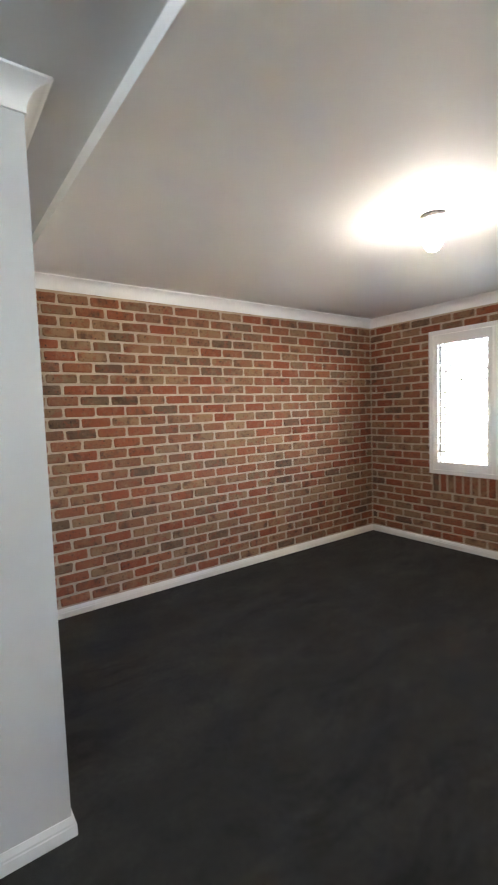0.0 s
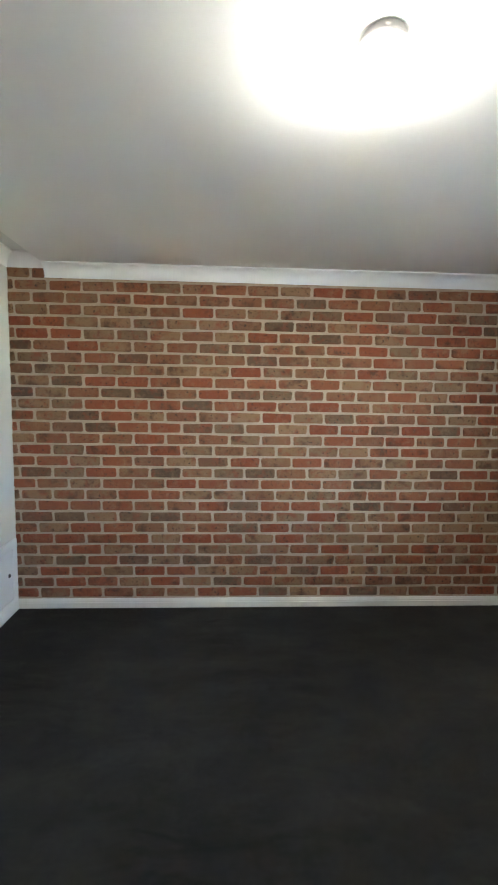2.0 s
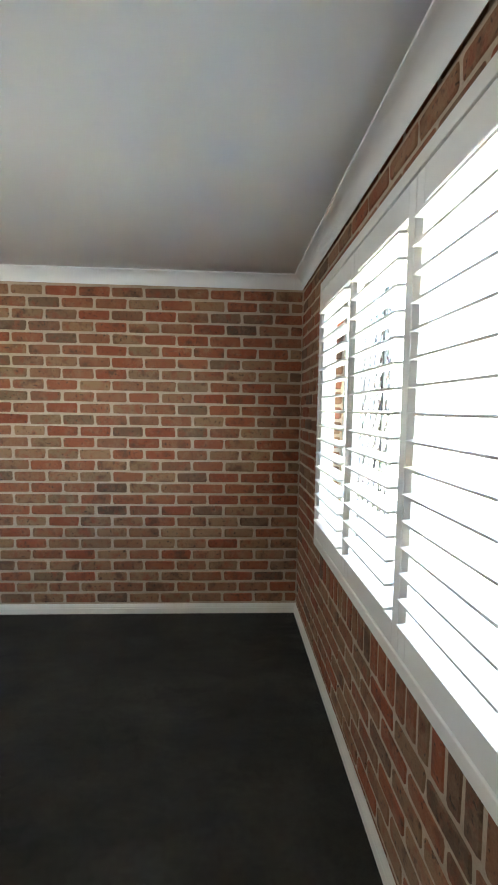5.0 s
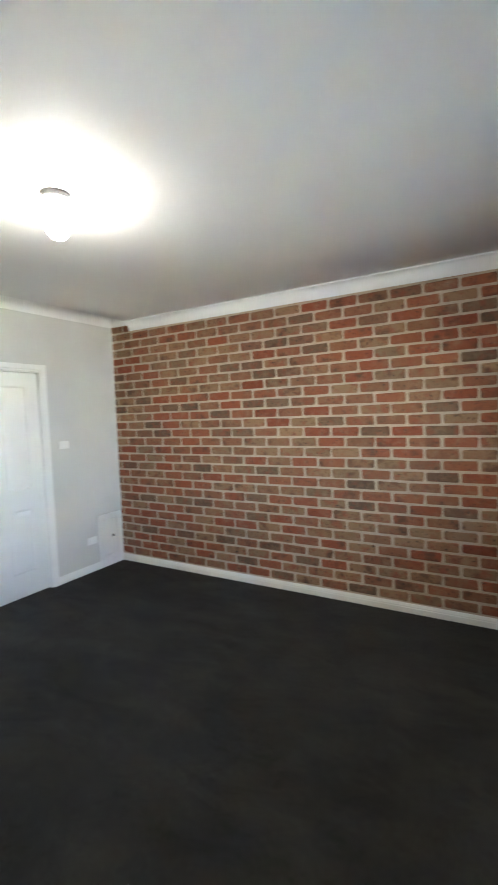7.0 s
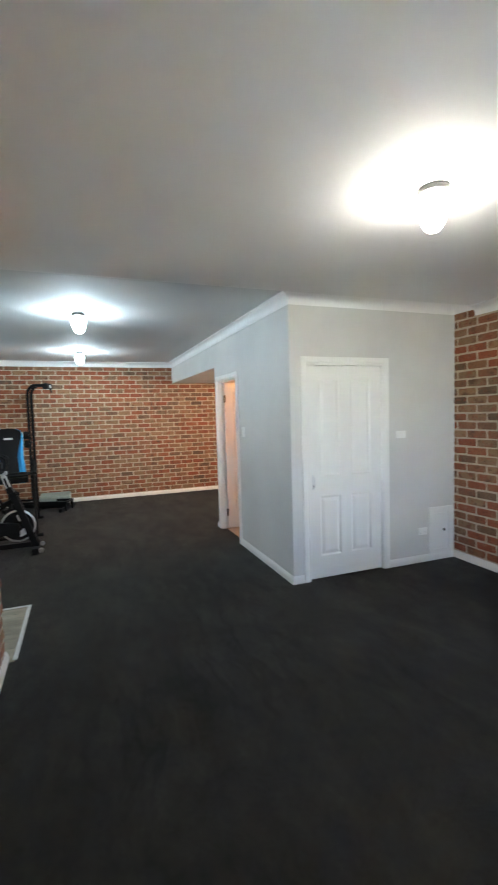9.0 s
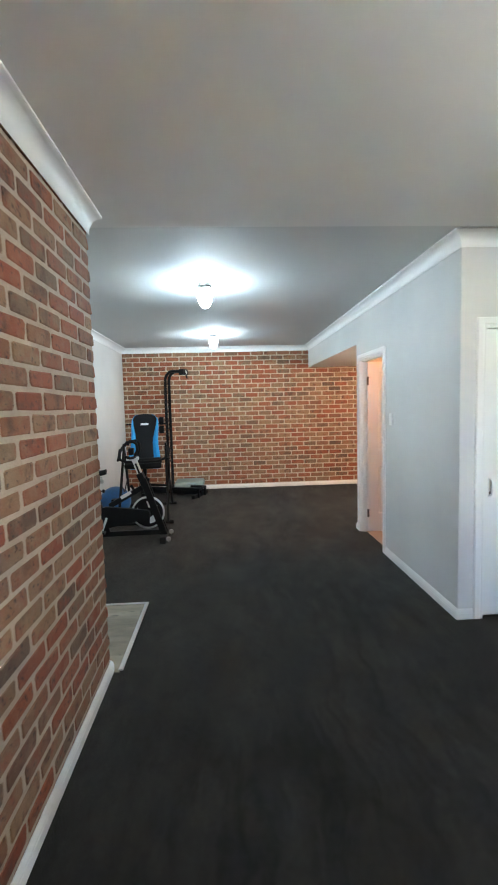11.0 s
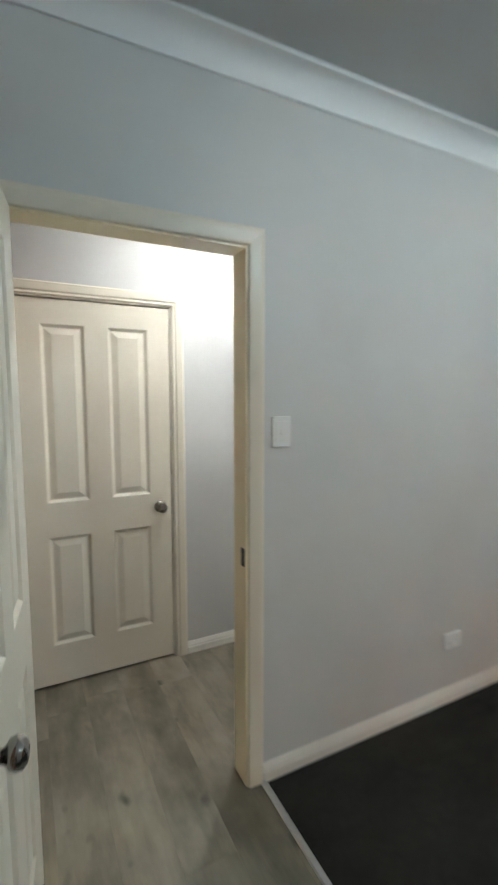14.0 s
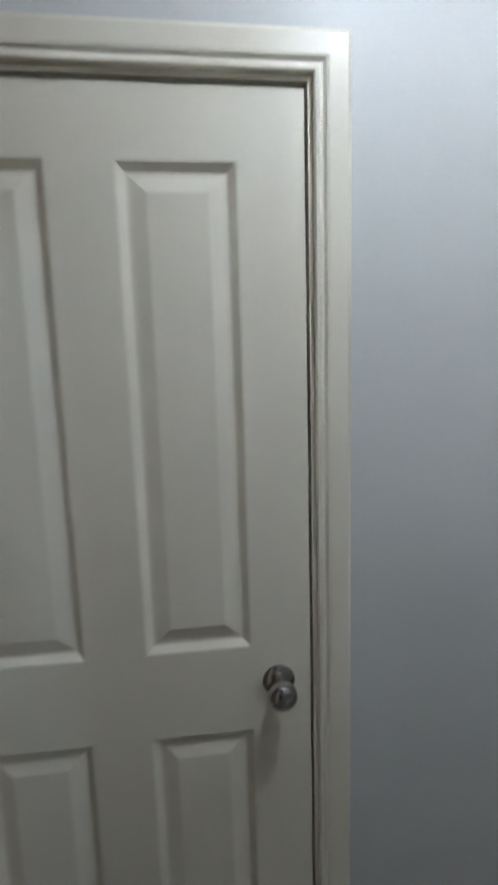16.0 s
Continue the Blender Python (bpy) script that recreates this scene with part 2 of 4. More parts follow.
def box(bm, lo, hi, bevel=0.0, segments=1):
    c = bmesh.ops.create_cube(bm, size=1, matrix=Matrix.LocRotScale(
        [(a + b) / 2 for a, b in zip(lo, hi)], None, [abs(b - a) for a, b in zip(lo, hi)]))
    if bevel:
        edges = {e for v in c["verts"] for e in v.link_edges}
        bmesh.ops.bevel(bm, geom=list(edges), offset=bevel, segments=segments, affect="EDGES", profile=0.5)
    return bm


def boxes(*spans, bevel=0.0):
    bm = bmesh.new()
    for lo, hi in spans:
        box(bm, lo, hi, bevel)
    return bm


def sweep(bm, a, b, out, up, profile, cut_a=0.0, cut_b=0.0, by="d"):
    """A moulding from a to b. profile: (distance out, distance up) pairs, a closed loop. cut: +1 lengthens, -1 shortens that end by the
    point's distance out (by 'd') or up (by 'u'), for mitres."""
    a, b, out, up = Vector(a), Vector(b), Vector(out), Vector(up)
    way = (b - a).normalized()
    rings = []
    for end, cut, sign in ((a, cut_a, -1), (b, cut_b, 1)):
        rings.append([bm.verts.new(end + out * d + up * u + way * (sign * cut * (d if by == "d" else u))) for d, u in profile])
    k = len(profile)
    for i in range(k):
        bm.faces.new((rings[0][i], rings[0][(i + 1) % k], rings[1][(i + 1) % k], rings[1][i]))
    bm.faces.new(rings[0][::-1])
    bm.faces.new(rings[1])
    bmesh.ops.recalc_face_normals(bm, faces=bm.faces[:])


def tube(bm, points, radius, sides=10, close=True):
    """A round bar along a line of points."""
    points = [Vector(p) for p in points]
    rings = []
    side = None
    for i, p in enumerate(points):
        way = (points[min(i + 1, len(points) - 1)] - points[max(i - 1, 0)]).normalized()
        if side is None:
            side = way.orthogonal().normalized()
        side = (side - way * side.dot(way)).normalized()
        other = way.cross(side)
        r = radius[i] if isinstance(radius, (list, tuple)) else radius
        rings.append([bm.verts.new(p + (side * math.cos(2 * math.pi * k / sides) + other * math.sin(2 * math.pi * k / sides)) * r) for k in range(sides)])
    for q, w in zip(rings, rings[1:]):
        for k in range(sides):
            bm.faces.new((q[k], q[(k + 1) % sides], w[(k + 1) % sides], w[k]))
    if close:
        bm.faces.new(rings[0][::-1])
        bm.faces.new(rings[-1])
    return bm


def bar(bm, a, b, width, depth, bevel=0.004):
    """A rectangular bar from a to b."""
    a, b = Vector(a), Vector(b)
    q = (b - a).to_track_quat("Z", "Y")
    c = bmesh.ops.create_cube(bm, size=1, matrix=Matrix.LocRotScale((a + b) / 2, q, (width, depth, (b - a).length)))
    if bevel:
        bmesh.ops.bevel(bm, geom=list({e for v in c["verts"] for e in v.link_edges}), offset=bevel, segments=2, affect="EDGES", profile=0.5)
    return bm


def lathe(bm, outline, centre, axis, sides=20, caps=True):
    """A turned shape: (radius, distance along axis) pairs about an axis."""
    centre, axis = Vector(centre), Vector(axis).normalized()
    s = axis.orthogonal().normalized()
    o = axis.cross(s)
    rings = []
    for r, h in outline:
        rings.append([bm.verts.new(centre + axis * h + (s * math.cos(2 * math.pi * k / sides) + o * math.sin(2 * math.pi * k / sides)) * max(r, 1e-4)) for k in range(sides)])
    for q, w in zip(rings, rings[1:]):
        for k in range(sides):
            bm.faces.new((q[k], q[(k + 1) % sides], w[(k + 1) % sides], w[k]))
    if caps:
        bm.faces.new(rings[0][::-1])
        bm.faces.new(rings[-1])
    bmesh.ops.recalc_face_normals(bm, faces=bm.faces[:])
    return bm


def arc(centre, r, a0, a1, steps, u, v):
    c, u, v = Vector(centre), Vector(u), Vector(v)
    return [c + (u * math.cos(radians(a0 + (a1 - a0) * k / steps)) + v * math.sin(radians(a0 + (a1 - a0) * k / steps))) * r for k in range(steps + 1)]


# ---- floors ----
tagged(structure("floor_carpet", boxes(((-9.9, Y_BRK + 0.052, -0.12), (0.25, 0.1, 0.0)), ((-9.9, Y_SOUTH - 0.05, -0.12), (-4.683, Y_BRK + 0.052, 0.0)), ((X_BRK - 0.014, Y_BRK - 0.01, -0.12), (0.25, Y_BRK + 0.052, 0.0))),
                 CARPET, "charcoal cut-pile carpet with brushed tracks"), "", "carpet")
structure("floor_slab", boxes(((-10.2, -7.2, -0.32), (0.25, 0.5, -0.121))), MORTAR, "concrete slab under the rooms")
structure("floor_bathroom", boxes(((-6.47, -1.86, -0.119), (-5.33, -0.05, 0.004))), TILE, "pale tiled bathroom floor")

# ---- walls ----
wall_north = structure("wall_north", boxes(((-10.0, 0.008, 0), (0.25, 0.25, 2.88))), MORTAR, "north wall of tumbled face brick")
y0, y1, z0, z1 = WIN
wall_east = structure("wall_east", boxes(
    ((0.008, -4.4, 0), (0.25, 0.008, z0)), ((0.008, -4.4, z1), (0.25, 0.008, 2.88)),
    ((0.008, y1, z0), (0.25, 0.008, z1)), ((0.008, -4.4, z0), (0.25, y0, z1))), MORTAR, "east brick wall round the window")
wall_south = structure("wall_south", boxes(((X_BRK + 0.0065, -6.6, 0), (0.25, Y_BRK - 0.0065, 2.88))), MORTAR, "brick wall and pier beside the hall")
wall_west = structure("wall_west", boxes(((-9.95, -5.7, 0), (X_WEST - 0.008, 0.1, 2.88))), MORTAR, "far brick wall behind the gym machines")


def wall_with_opening(name, axis, face, back, span, opening, top, label):
    """A plastered wall with one door opening. axis: the way it runs."""
    lo, hi = span
    a, b, h = opening
    cells = [(lo, a, 0, top), (b, hi, 0, top), (a, b, h, top)]
    bm = bmesh.new()
    for u0, u1, w0, w1 in cells:
        if axis == "x":
            box(bm, (u0, min(face, back), w0), (u1, max(face, back), w1))
        else:
            box(bm, (min(face, back), u0, w0), (max(face, back), u1, w1))
    bmesh.ops.remove_doubles(bm, verts=bm.verts[:], dist=1e-5)
    return structure(name, bm, WALL, label)


CLOSET = (-1.762, -0.898, 2.060)      # rough openings: from, to, height
BATH = (-6.440, -5.640, 2.066)
HALL = (-4.630, -3.838, 2.066)
END = (-4.650, -3.835, 2.035)
wall_with_opening("wall_closet", "y", X_BLK, X_BLK - 0.1, (Y_BLK, 0.008), CLOSET, 2.88, "pale grey plastered closet wall")
wall_with_opening("wall_block_south", "x", Y_BLK, Y_BLK + 0.1, (-6.57, X_BLK - 0.1), BATH, 2.88, "grey plastered wall with the bathroom door")
structure("wall_alcove", boxes(((-6.57, Y_BLK + 0.1, 0), (-6.47, 0.008, 2.88))), WALL, "plastered side wall of the alcove")
structure("wall_closet_back", boxes(((-5.33, Y_BLK + 0.1, 0), (-5.23, 0.008, 2.88))), WALL, "partition between closet and bathroom")
structure("wall_alcove_north", boxes(((X_WEST - 0.01, -0.06, 0), (-6.57, 0.007, 2.88))), WALL, "plastered back wall of the alcove")
structure("bulkhead", boxes(((X_WEST - 0.008, Y_BLK, 2.262), (-6.57, -0.06, 2.88))), WALL, "plastered bulkhead over the alcove")
wall_with_opening("wall_gym_south", "x", Y_SOUTH, Y_SOUTH - 0.1, (-9.9, X_BRK + 0.008), HALL, 2.88, "long pale grey plastered gym wall")
wall_with_opening("wall_hall_end", "x", Y_HALL, Y_HALL - 0.1, (-7.1, X_BRK + 0.008), END, 2.88, "pale hall end wall round the door")
structure("wall_hall_west", boxes(((-7.1, Y_HALL, 0), (-7.0, Y_SOUTH - 0.1, 2.88))), WALL, "plain wall closing the hall")
# Unseen side walls, added so no daylight leaks under the hall door.
structure("wall_light_block_1", boxes(((-5.0, -7.2, 0), (-4.9, Y_HALL - 0.1, 2.93))), WALL, "added unseen wall that blocks daylight behind the hall door")
structure("wall_light_block_2", boxes(((-3.74, -7.2, 0), (-3.6, -6.6, 2.93))), WALL, "added unseen wall that blocks daylight behind the hall door")
structure("wall_store_back", boxes(((-5.0, -7.3, 0), (-3.6, -7.2, 2.88))), WALL, "plain wall behind the hall door")

# ---- ceilings ----
structure("ceiling_window_room", boxes(((X_STEP, -4.4, Z_A), (0.25, 0.1, 2.9))), CEIL, "flat white plaster ceiling, a step lower")
structure("ceiling_gym", boxes(((-9.9, Y_SOUTH - 0.05, Z_B), (X_STEP, 0.1, 2.92))), CEIL_SHADED, "flat white plaster ceiling of the gym, shade in its colour")
structure("ceiling_hall", boxes(((-7.1, Y_HALL - 0.05, Z_H), (-3.7, Y_SOUTH - 0.05, 2.91))), CEIL, "flat white hall ceiling")
structure("ceiling_bathroom", boxes(((-6.5, Y_BLK + 0.05, 2.50), (-5.28, 0.0, 2.91))), CEIL, "white bathroom ceiling")
# Roof slab, never in view: stops sun and sky from reaching the rooms.
structure("roof", boxes(((-10.3, -7.6, 2.93), (0.45, 0.8, 3.05))), GREY, "unseen roof slab that blocks sun and sky over the rooms")

# ---- cornices, skirtings ----
COVE = [(0, 0), (0.088, 0), (0.088, -0.008), (0.080, -0.012)] + [
    (0.080 - 0.072 * math.sin(radians(a)), -0.084 + 0.072 * math.cos(radians(a)) - 0.0) for a in range(10, 90, 10)] + [(0.008, -0.082), (0.008, -0.090), (0, -0.090)]
COVE = [(d * 0.92, u * 1.10) for d, u in COVE]
COVE_GAP = COVE[:-1] + [(0.0068, -0.070), (0, -0.070)]


def cornice(name, a, b, out, z, cut_a, cut_b, gap=False):
    """A cove; over brick its lower edge stands off the wall by a dark gap."""
    bm = bmesh.new()
    sweep(bm, (*a, z), (*b, z), (*out, 0), (0, 0, 1), COVE_GAP if gap else COVE, cut_a, cut_b)
    return structure(name, bm, GLOSS, "white cove cornice", True)


cornice("cornice_north", (0, 0), (X_STEP + 0.0, 0), (0, -1), Z_A, -1, 0, True)
cornice("cornice_east", (0, Y_BRK), (0, 0), (-1, 0), Z_A, -1, -1, True)
cornice("cornice_south", (X_BRK, Y_BRK), (0, Y_BRK), (0, 1), Z_A, 0, -1, True)
cornice("cornice_north_return", (X_STEP, 0), (X_BLK, 0), (0, -1), Z_B, 0, -1, True)
cornice("cornice_closet", (X_BLK, 0), (X_BLK, Y_BLK), (1, 0), Z_B, -1, 1)
cornice("cornice_block", (X_BLK, Y_BLK), (X_WEST, Y_BLK), (0, -1), Z_B, 1, -1)
cornice("cornice_west", (X_WEST, Y_BLK), (X_WEST, Y_SOUTH), (1, 0), Z_B, -1, -1, True)
cornice("cornice_gym", (X_WEST, Y_SOUTH), (X_BRK, Y_SOUTH), (0, 1), Z_B, -1, -1)
cornice("cornice_pier", (X_BRK, Y_SOUTH), (X_BRK, Y_BRK), (-1, 0), Z_B, -1, 0)
cornice("cornice_hall", (-7.0, Y_HALL), (X_BRK, Y_HALL), (0, 1), Z_H, 0, 0)

SKIRT = [(0, 0), (0.016, 0), (0.016, 0.042), (0.013, 0.046), (0.013, 0.054), (0.010, 0.060), (0.006, 0.069), (0.004, 0.074), (0, 0.074)]


def skirting(name, a, b, out, cut_a=0, cut_b=0, material=None, z=0.0):
    bm = bmesh.new()
    sweep(bm, (*a, z), (*b, z), (*out, 0), (0, 0, 1), SKIRT, cut_a, cut_b)
    return structure(name, bm, material or BOARD, "painted timber skirting board with a moulded top")


skirting("baseboard_north", (0, 0), (X_BLK, 0), (0, -1), -1, -1)
skirting("baseboard_east", (0, Y_BRK), (0, 0), (-1, 0), -1, -1)
skirting("baseboard_south", (X_BRK, Y_BRK), (0, Y_BRK), (0, 1), 1, -1)
skirting("baseboard_pier", (X_BRK, Y_SOUTH), (X_BRK, Y_BRK), (-1, 0), 0, 1)
skirting("baseboard_closet_1", (X_BLK, 0), (X_BLK, CLOSET[1] + 0.055), (1, 0), -1, 0, WHITE)
skirting("baseboard_closet_2", (X_BLK, CLOSET[0] - 0.055), (X_BLK, Y_BLK), (1, 0), 0, 1, WHITE)
skirting("baseboard_block_1", (X_BLK, Y_BLK), (BATH[1] + 0.055, Y_BLK), (0, -1), 1, 0, WHITE)
skirting("baseboard_block_2", (BATH[0] - 0.055, Y_BLK), (-6.57, Y_BLK), (0, -1), 0, 1, WHITE)
skirting("baseboard_alcove", (-6.57, Y_BLK), (-6.57, -0.06), (-1, 0), 1, 0, WHITE)
skirting("baseboard_west", (X_WEST, -0.06), (X_WEST, Y_SOUTH), (1, 0), 0, -1)
skirting("baseboard_gym", (X_WEST, Y_SOUTH), (HALL[0] - 0.055, Y_SOUTH), (0, 1), -1, 0)
skirting("baseboard_hall", (-7.0, Y_HALL), (END[0] - 0.055, Y_HALL), (0, 1))
skirting("baseboard_hall_brick", (X_BRK, Y_HALL), (X_BRK, Y_SOUTH - 0.12), (-1, 0), 0, 0)

# ---- door linings and architraves ----
ARCH = [(0, 0), (0.012, 0), (0.015, 0.003), (0.015, 0.009), (0.0125, 0.012), (0.0125, 0.016), (0.017, 0.021), (0.018, 0.026), (0.018, 0.058), (0.014, 0.065), (0, 0.065)]


ARCH_SOFT = [(0, 0), (0.010, 0), (0.0135, 0.004), (0.015, 0.012), (0.0165, 0.026), (0.018, 0.042), (0.0165, 0.054), (0.012, 0.062), (0, 0.065)]


def surround(name, axis, face, out, opening, material, label, far=1.0, ARCH=ARCH):
    """Architrave of three mitred mouldings on one face of a wall."""
    a, b, h = opening
    a, b, h = a + 0.012, b - 0.012, h - 0.012
    bm = bmesh.new()
    along = Vector((1, 0, 0)) if axis == "x" else Vector((0, 1, 0))
    o = Vector(out)

    def at(u, z):
        return (u, face, z) if axis == "x" else (face, u, z)
    sweep(bm, at(a, 0), at(a, h), o, -along, ARCH, 0, 1, "u")
    sweep(bm, at(b, 0), at(b, h), o, along, [(d, u * far) for d, u in ARCH], 0, 1 / far, "u")
    sweep(bm, at(a, h), at(b, h), o, (0, 0, 1), ARCH, 1, far, "u")
    return structure(name, bm, material, label)


def lining(name, axis, face, back, opening, material, stop=None):
    """Jambs and head of a doorway, with a door stop."""
    a, b, h = opening
    lo, hi = min(face, back) - 0.002, max(face, back) + 0.002
    t = 0.020
    spans = [(a, a + t, 0, h), (b - t, b, 0, h), (a + t, b - t, h - t, h)]
    def block(u0, u1, w0, w1, d0, d1):
        return boxes((((u0, d0, w0) if axis == "x" else (d0, u0, w0)), ((u1, d1, w1) if axis == "x" else (d1, u1, w1))))

    frame_ob = structure(name, block(*spans[2], lo, hi), material, "painted timber door lining")
    for span in spans[:2]:
        part("jamb", block(*span, lo, hi), material, frame_ob)
    if stop:
        for span in ((a + t, a + t + 0.012, 0, h - t), (b - t - 0.012, b - t, 0, h - t), (a + t + 0.012, b - t - 0.012, h - t - 0.012, h - t)):
            part("door_stop", block(*span, *stop), material, frame_ob)
    return frame_ob


lining("door_lining_closet", "y", X_BLK, X_BLK - 0.1, CLOSET, WHITE, (X_BLK - 0.085, X_BLK - 0.060))
surround("trim_closet", "y", X_BLK, (1, 0, 0), CLOSET, WHITE, "white moulded architrave of the closet")
lining("door_lining_bath", "x", Y_BLK, Y_BLK + 0.1, BATH, WHITE, (Y_BLK + 0.03, Y_BLK + 0.055))
surround("trim_bath", "x", Y_BLK, (0, -1, 0), BATH, WHITE, "white moulded architrave of the bathroom")
lining("door_lining_hall", "x", Y_SOUTH, Y_SOUTH - 0.1, HALL, LINING_LIT)
surround("trim_hall", "x", Y_SOUTH, (0, 1, 0), HALL, TRIM, "cream moulded architrave of the hall doorway", 0.72, ARCH_SOFT)
surround("trim_hall_inside", "x", Y_SOUTH - 0.1, (0, -1, 0), HALL, TRIM, "cream moulded architrave inside the hall", 0.72)
lining("door_lining_end", "x", Y_HALL, Y_HALL - 0.1, END, DOOR, (Y_HALL - 0.066, Y_HALL - 0.043))
surround("trim_end", "x", Y_HALL, (0, 1, 0), END, DOOR, "cream moulded architrave of the hall's end door")


# ---- doors ----
def door_leaf(name, width, height, material, label, hinge_side=-1):
    """A four-panel door in its own plane: x across from 0 to width, z up, front face at y = 0 towards -y, thickness towards +y."""
    door = tagged(new(name), label, "door", "", "structure")
    t = 0.036
    stile, mid = 0.118, 0.112
    pw = (width - 2 * stile - mid) / 2
    xs = [0, stile, stile + pw, stile + pw + mid, width - stile, width]
    zs = [0, 0.210, 0.792, 0.970, height - 0.118, height]
    bm = bmesh.new()
    holes = {(1, 1), (3, 1), (1, 3), (3, 3)}
    for y, flip in ((0, 1), (t, -1)):
        v = [[bm.verts.new((x, y, z)) for z in zs] for x in xs]
        for i in range(5):
            for j in range(5):
                if (i, j) not in holes:
                    f = (v[i][j], v[i + 1][j], v[i + 1][j + 1], v[i][j + 1])
                    bm.faces.new(f if flip > 0 else f[::-1])
    for lo, hi in (((0, 0, 0), (0, t, height)), ((width, 0, 0), (width, t, height))):
        bm.faces.new([bm.verts.new(c) for c in ((lo[0], 0, 0), (lo[0], 0, height), (lo[0], t, height), (lo[0], t, 0))])
    for z in (0, height):
        bm.faces.new([bm.verts.new(c) for c in ((0, 0, z), (width, 0, z), (width, t, z), (0, t, z))])
    bmesh.ops.remove_doubles(bm, verts=bm.verts[:], dist=1e-5)
    bmesh.ops.recalc_face_normals(bm, faces=bm.faces[:])
    leaf = part("door_leaf", bm, material, door)
    for i, j in sorted(holes):
        bm = bmesh.new()
        steps = ((0, 0), (0.004, 0.001), (0.016, 0.010), (0.020, 0.011), (0.026, 0.010), (0.050, 0.003), (0.054, 0.0025))
        for y, s in ((0, 1), (t, -1)):
            rings = []
            for inset, deep in steps:
                a0, a1, b0, b1 = xs[i] + inset, xs[i + 1] - inset, zs[j] + inset, zs[j + 1] - inset
                rings.append([bm.verts.new((px, y + s * deep, pz)) for px, pz in ((a0, b0), (a1, b0), (a1, b1), (a0, b1))])
            for q, w in zip(rings, rings[1:]):
                for k in range(4):
                    bm.faces.new((q[k], q[(k + 1) % 4], w[(k + 1) % 4], w[k]) if s > 0 else (q[k], w[k], w[(k + 1) % 4], q[(k + 1) % 4]))
            bm.faces.new(rings[-1] if s > 0 else rings[-1][::-1])
        part("panel", bm, material, leaf)
    return door, leaf


def knob_pair(parent, x, z, t=0.036, sides=(-1, 1)):
    """Round chrome knobs on a rose."""
    for s in sides:
        y = 0 if s < 0 else t
        bm = bmesh.new()
        lathe(bm, ((0.0, 0), (0.033, 0), (0.033, 0.004), (0.028, 0.009), (0.014, 0.012), (0.012, 0.024), (0.016, 0.030), (0.025, 0.036),
                   (0.0285, 0.046), (0.027, 0.056), (0.020, 0.063), (0.010, 0.066), (0.009, 0.064), (0.0, 0.064)), (x, y, z), (0, s, 0), 28)
        part("door_knob", bm, CHROME, parent, "polished chrome round knob", True)


def hinges(parent, x, heights, y=-0.004):
    for z in heights:
        bm = bmesh.new()
        lathe(bm, ((0, -0.05), (0.005, -0.05), (0.006, -0.017), (0.005, -0.016), (0.006, -0.015), (0.006, 0.017), (0.005, 0.05), (0, 0.052)), (x, y, z), (0, 0, 1), 10)
        box(bm, (x - 0.012, y + 0.001, z - 0.048), (x + 0.012, y + 0.006, z + 0.048))
        part("hinge", bm, CHROME, parent, "dull steel butt hinge")


# The end door of the hall: seen from the north, so its front turns to +y.
end_door, end_leaf = door_leaf("door_hall_end", 0.766, 1.989, DOOR, "closed cream four-panel door with a chrome knob")
knob_pair(end_leaf, 0.70, 0.895, sides=(-1,))
hinges(end_leaf, 0.002, (0.25, 1.76))
box_bm = boxes(((0.759, 0.004, 0.850), (0.7662, 0.030, 0.940)))
part("latch_plate", box_bm, DARK_METAL, end_leaf)
end_door.matrix_basis = pose(-3.8590, Y_HALL - 0.004, 0.020, 0, 0, 180)

closet_door, closet_leaf = door_leaf("door_closet", 0.818, 2.024, WHITE, "closed white four-panel closet door with a pull handle")
bm = bmesh.new()
box(bm, (0.034, -0.006, 0.86), (0.058, 0.0, 1.00), 0.003, 2)
part("handle_plate", bm, ALU, closet_leaf, "pale metal handle plate")
part("keyhole", boxes(((0.042, -0.0075, 0.872), (0.050, -0.0055, 0.905))), DARK_METAL, closet_leaf, "dark keyhole")
bm = bmesh.new()
tube(bm, [(0.046, -0.004, 0.875), (0.046, -0.030, 0.885), (0.046, -0.036, 0.91), (0.046, -0.036, 0.95), (0.046, -0.030, 0.975), (0.046, -0.004, 0.985)], 0.006, 10)
part("pull_handle", bm, ALU, closet_leaf, "polished pull handle", True)
closet_door.matrix_basis = pose(X_BLK - 0.020, CLOSET[0] + 0.022, 0.008, 0, 0, 90)

bath_door, bath_leaf = door_leaf("door_bathroom", 0.755, 2.02, WHITE, "white four-panel bathroom door standing open inwards")
knob_pair(bath_leaf, 0.67, 0.96)
hinges(bath_leaf, 0.0, (0.22, 1.80))
bath_door.matrix_basis = pose(BATH[0] + 0.060, Y_BLK + 0.075, 0.014, 0, 0, 84)

hall_door, hall_leaf = door_leaf("door_hall", 0.680, 2.03, DOOR, "cream four-panel door standing open against the brick pier")
knob_pair(hall_leaf, 0.62, 0.92, sides=(1,))
hinges(hall_leaf, 0.0, (0.22, 1.80))
hall_door.matrix_basis = pose(HALL[1] - 0.012, Y_SOUTH + 0.022, 0.012, 0, 0, 83.4)

bm = boxes(((HALL[0] + 0.0198, Y_SOUTH - 0.036, 0.895), (HALL[0] + 0.0222, Y_SOUTH - 0.008, 0.965)))
tagged(mesh_ob("strike_plate", bm, DARK_METAL), "worn metal strike plate in the hall door lining", "strike plate", "", "structure")
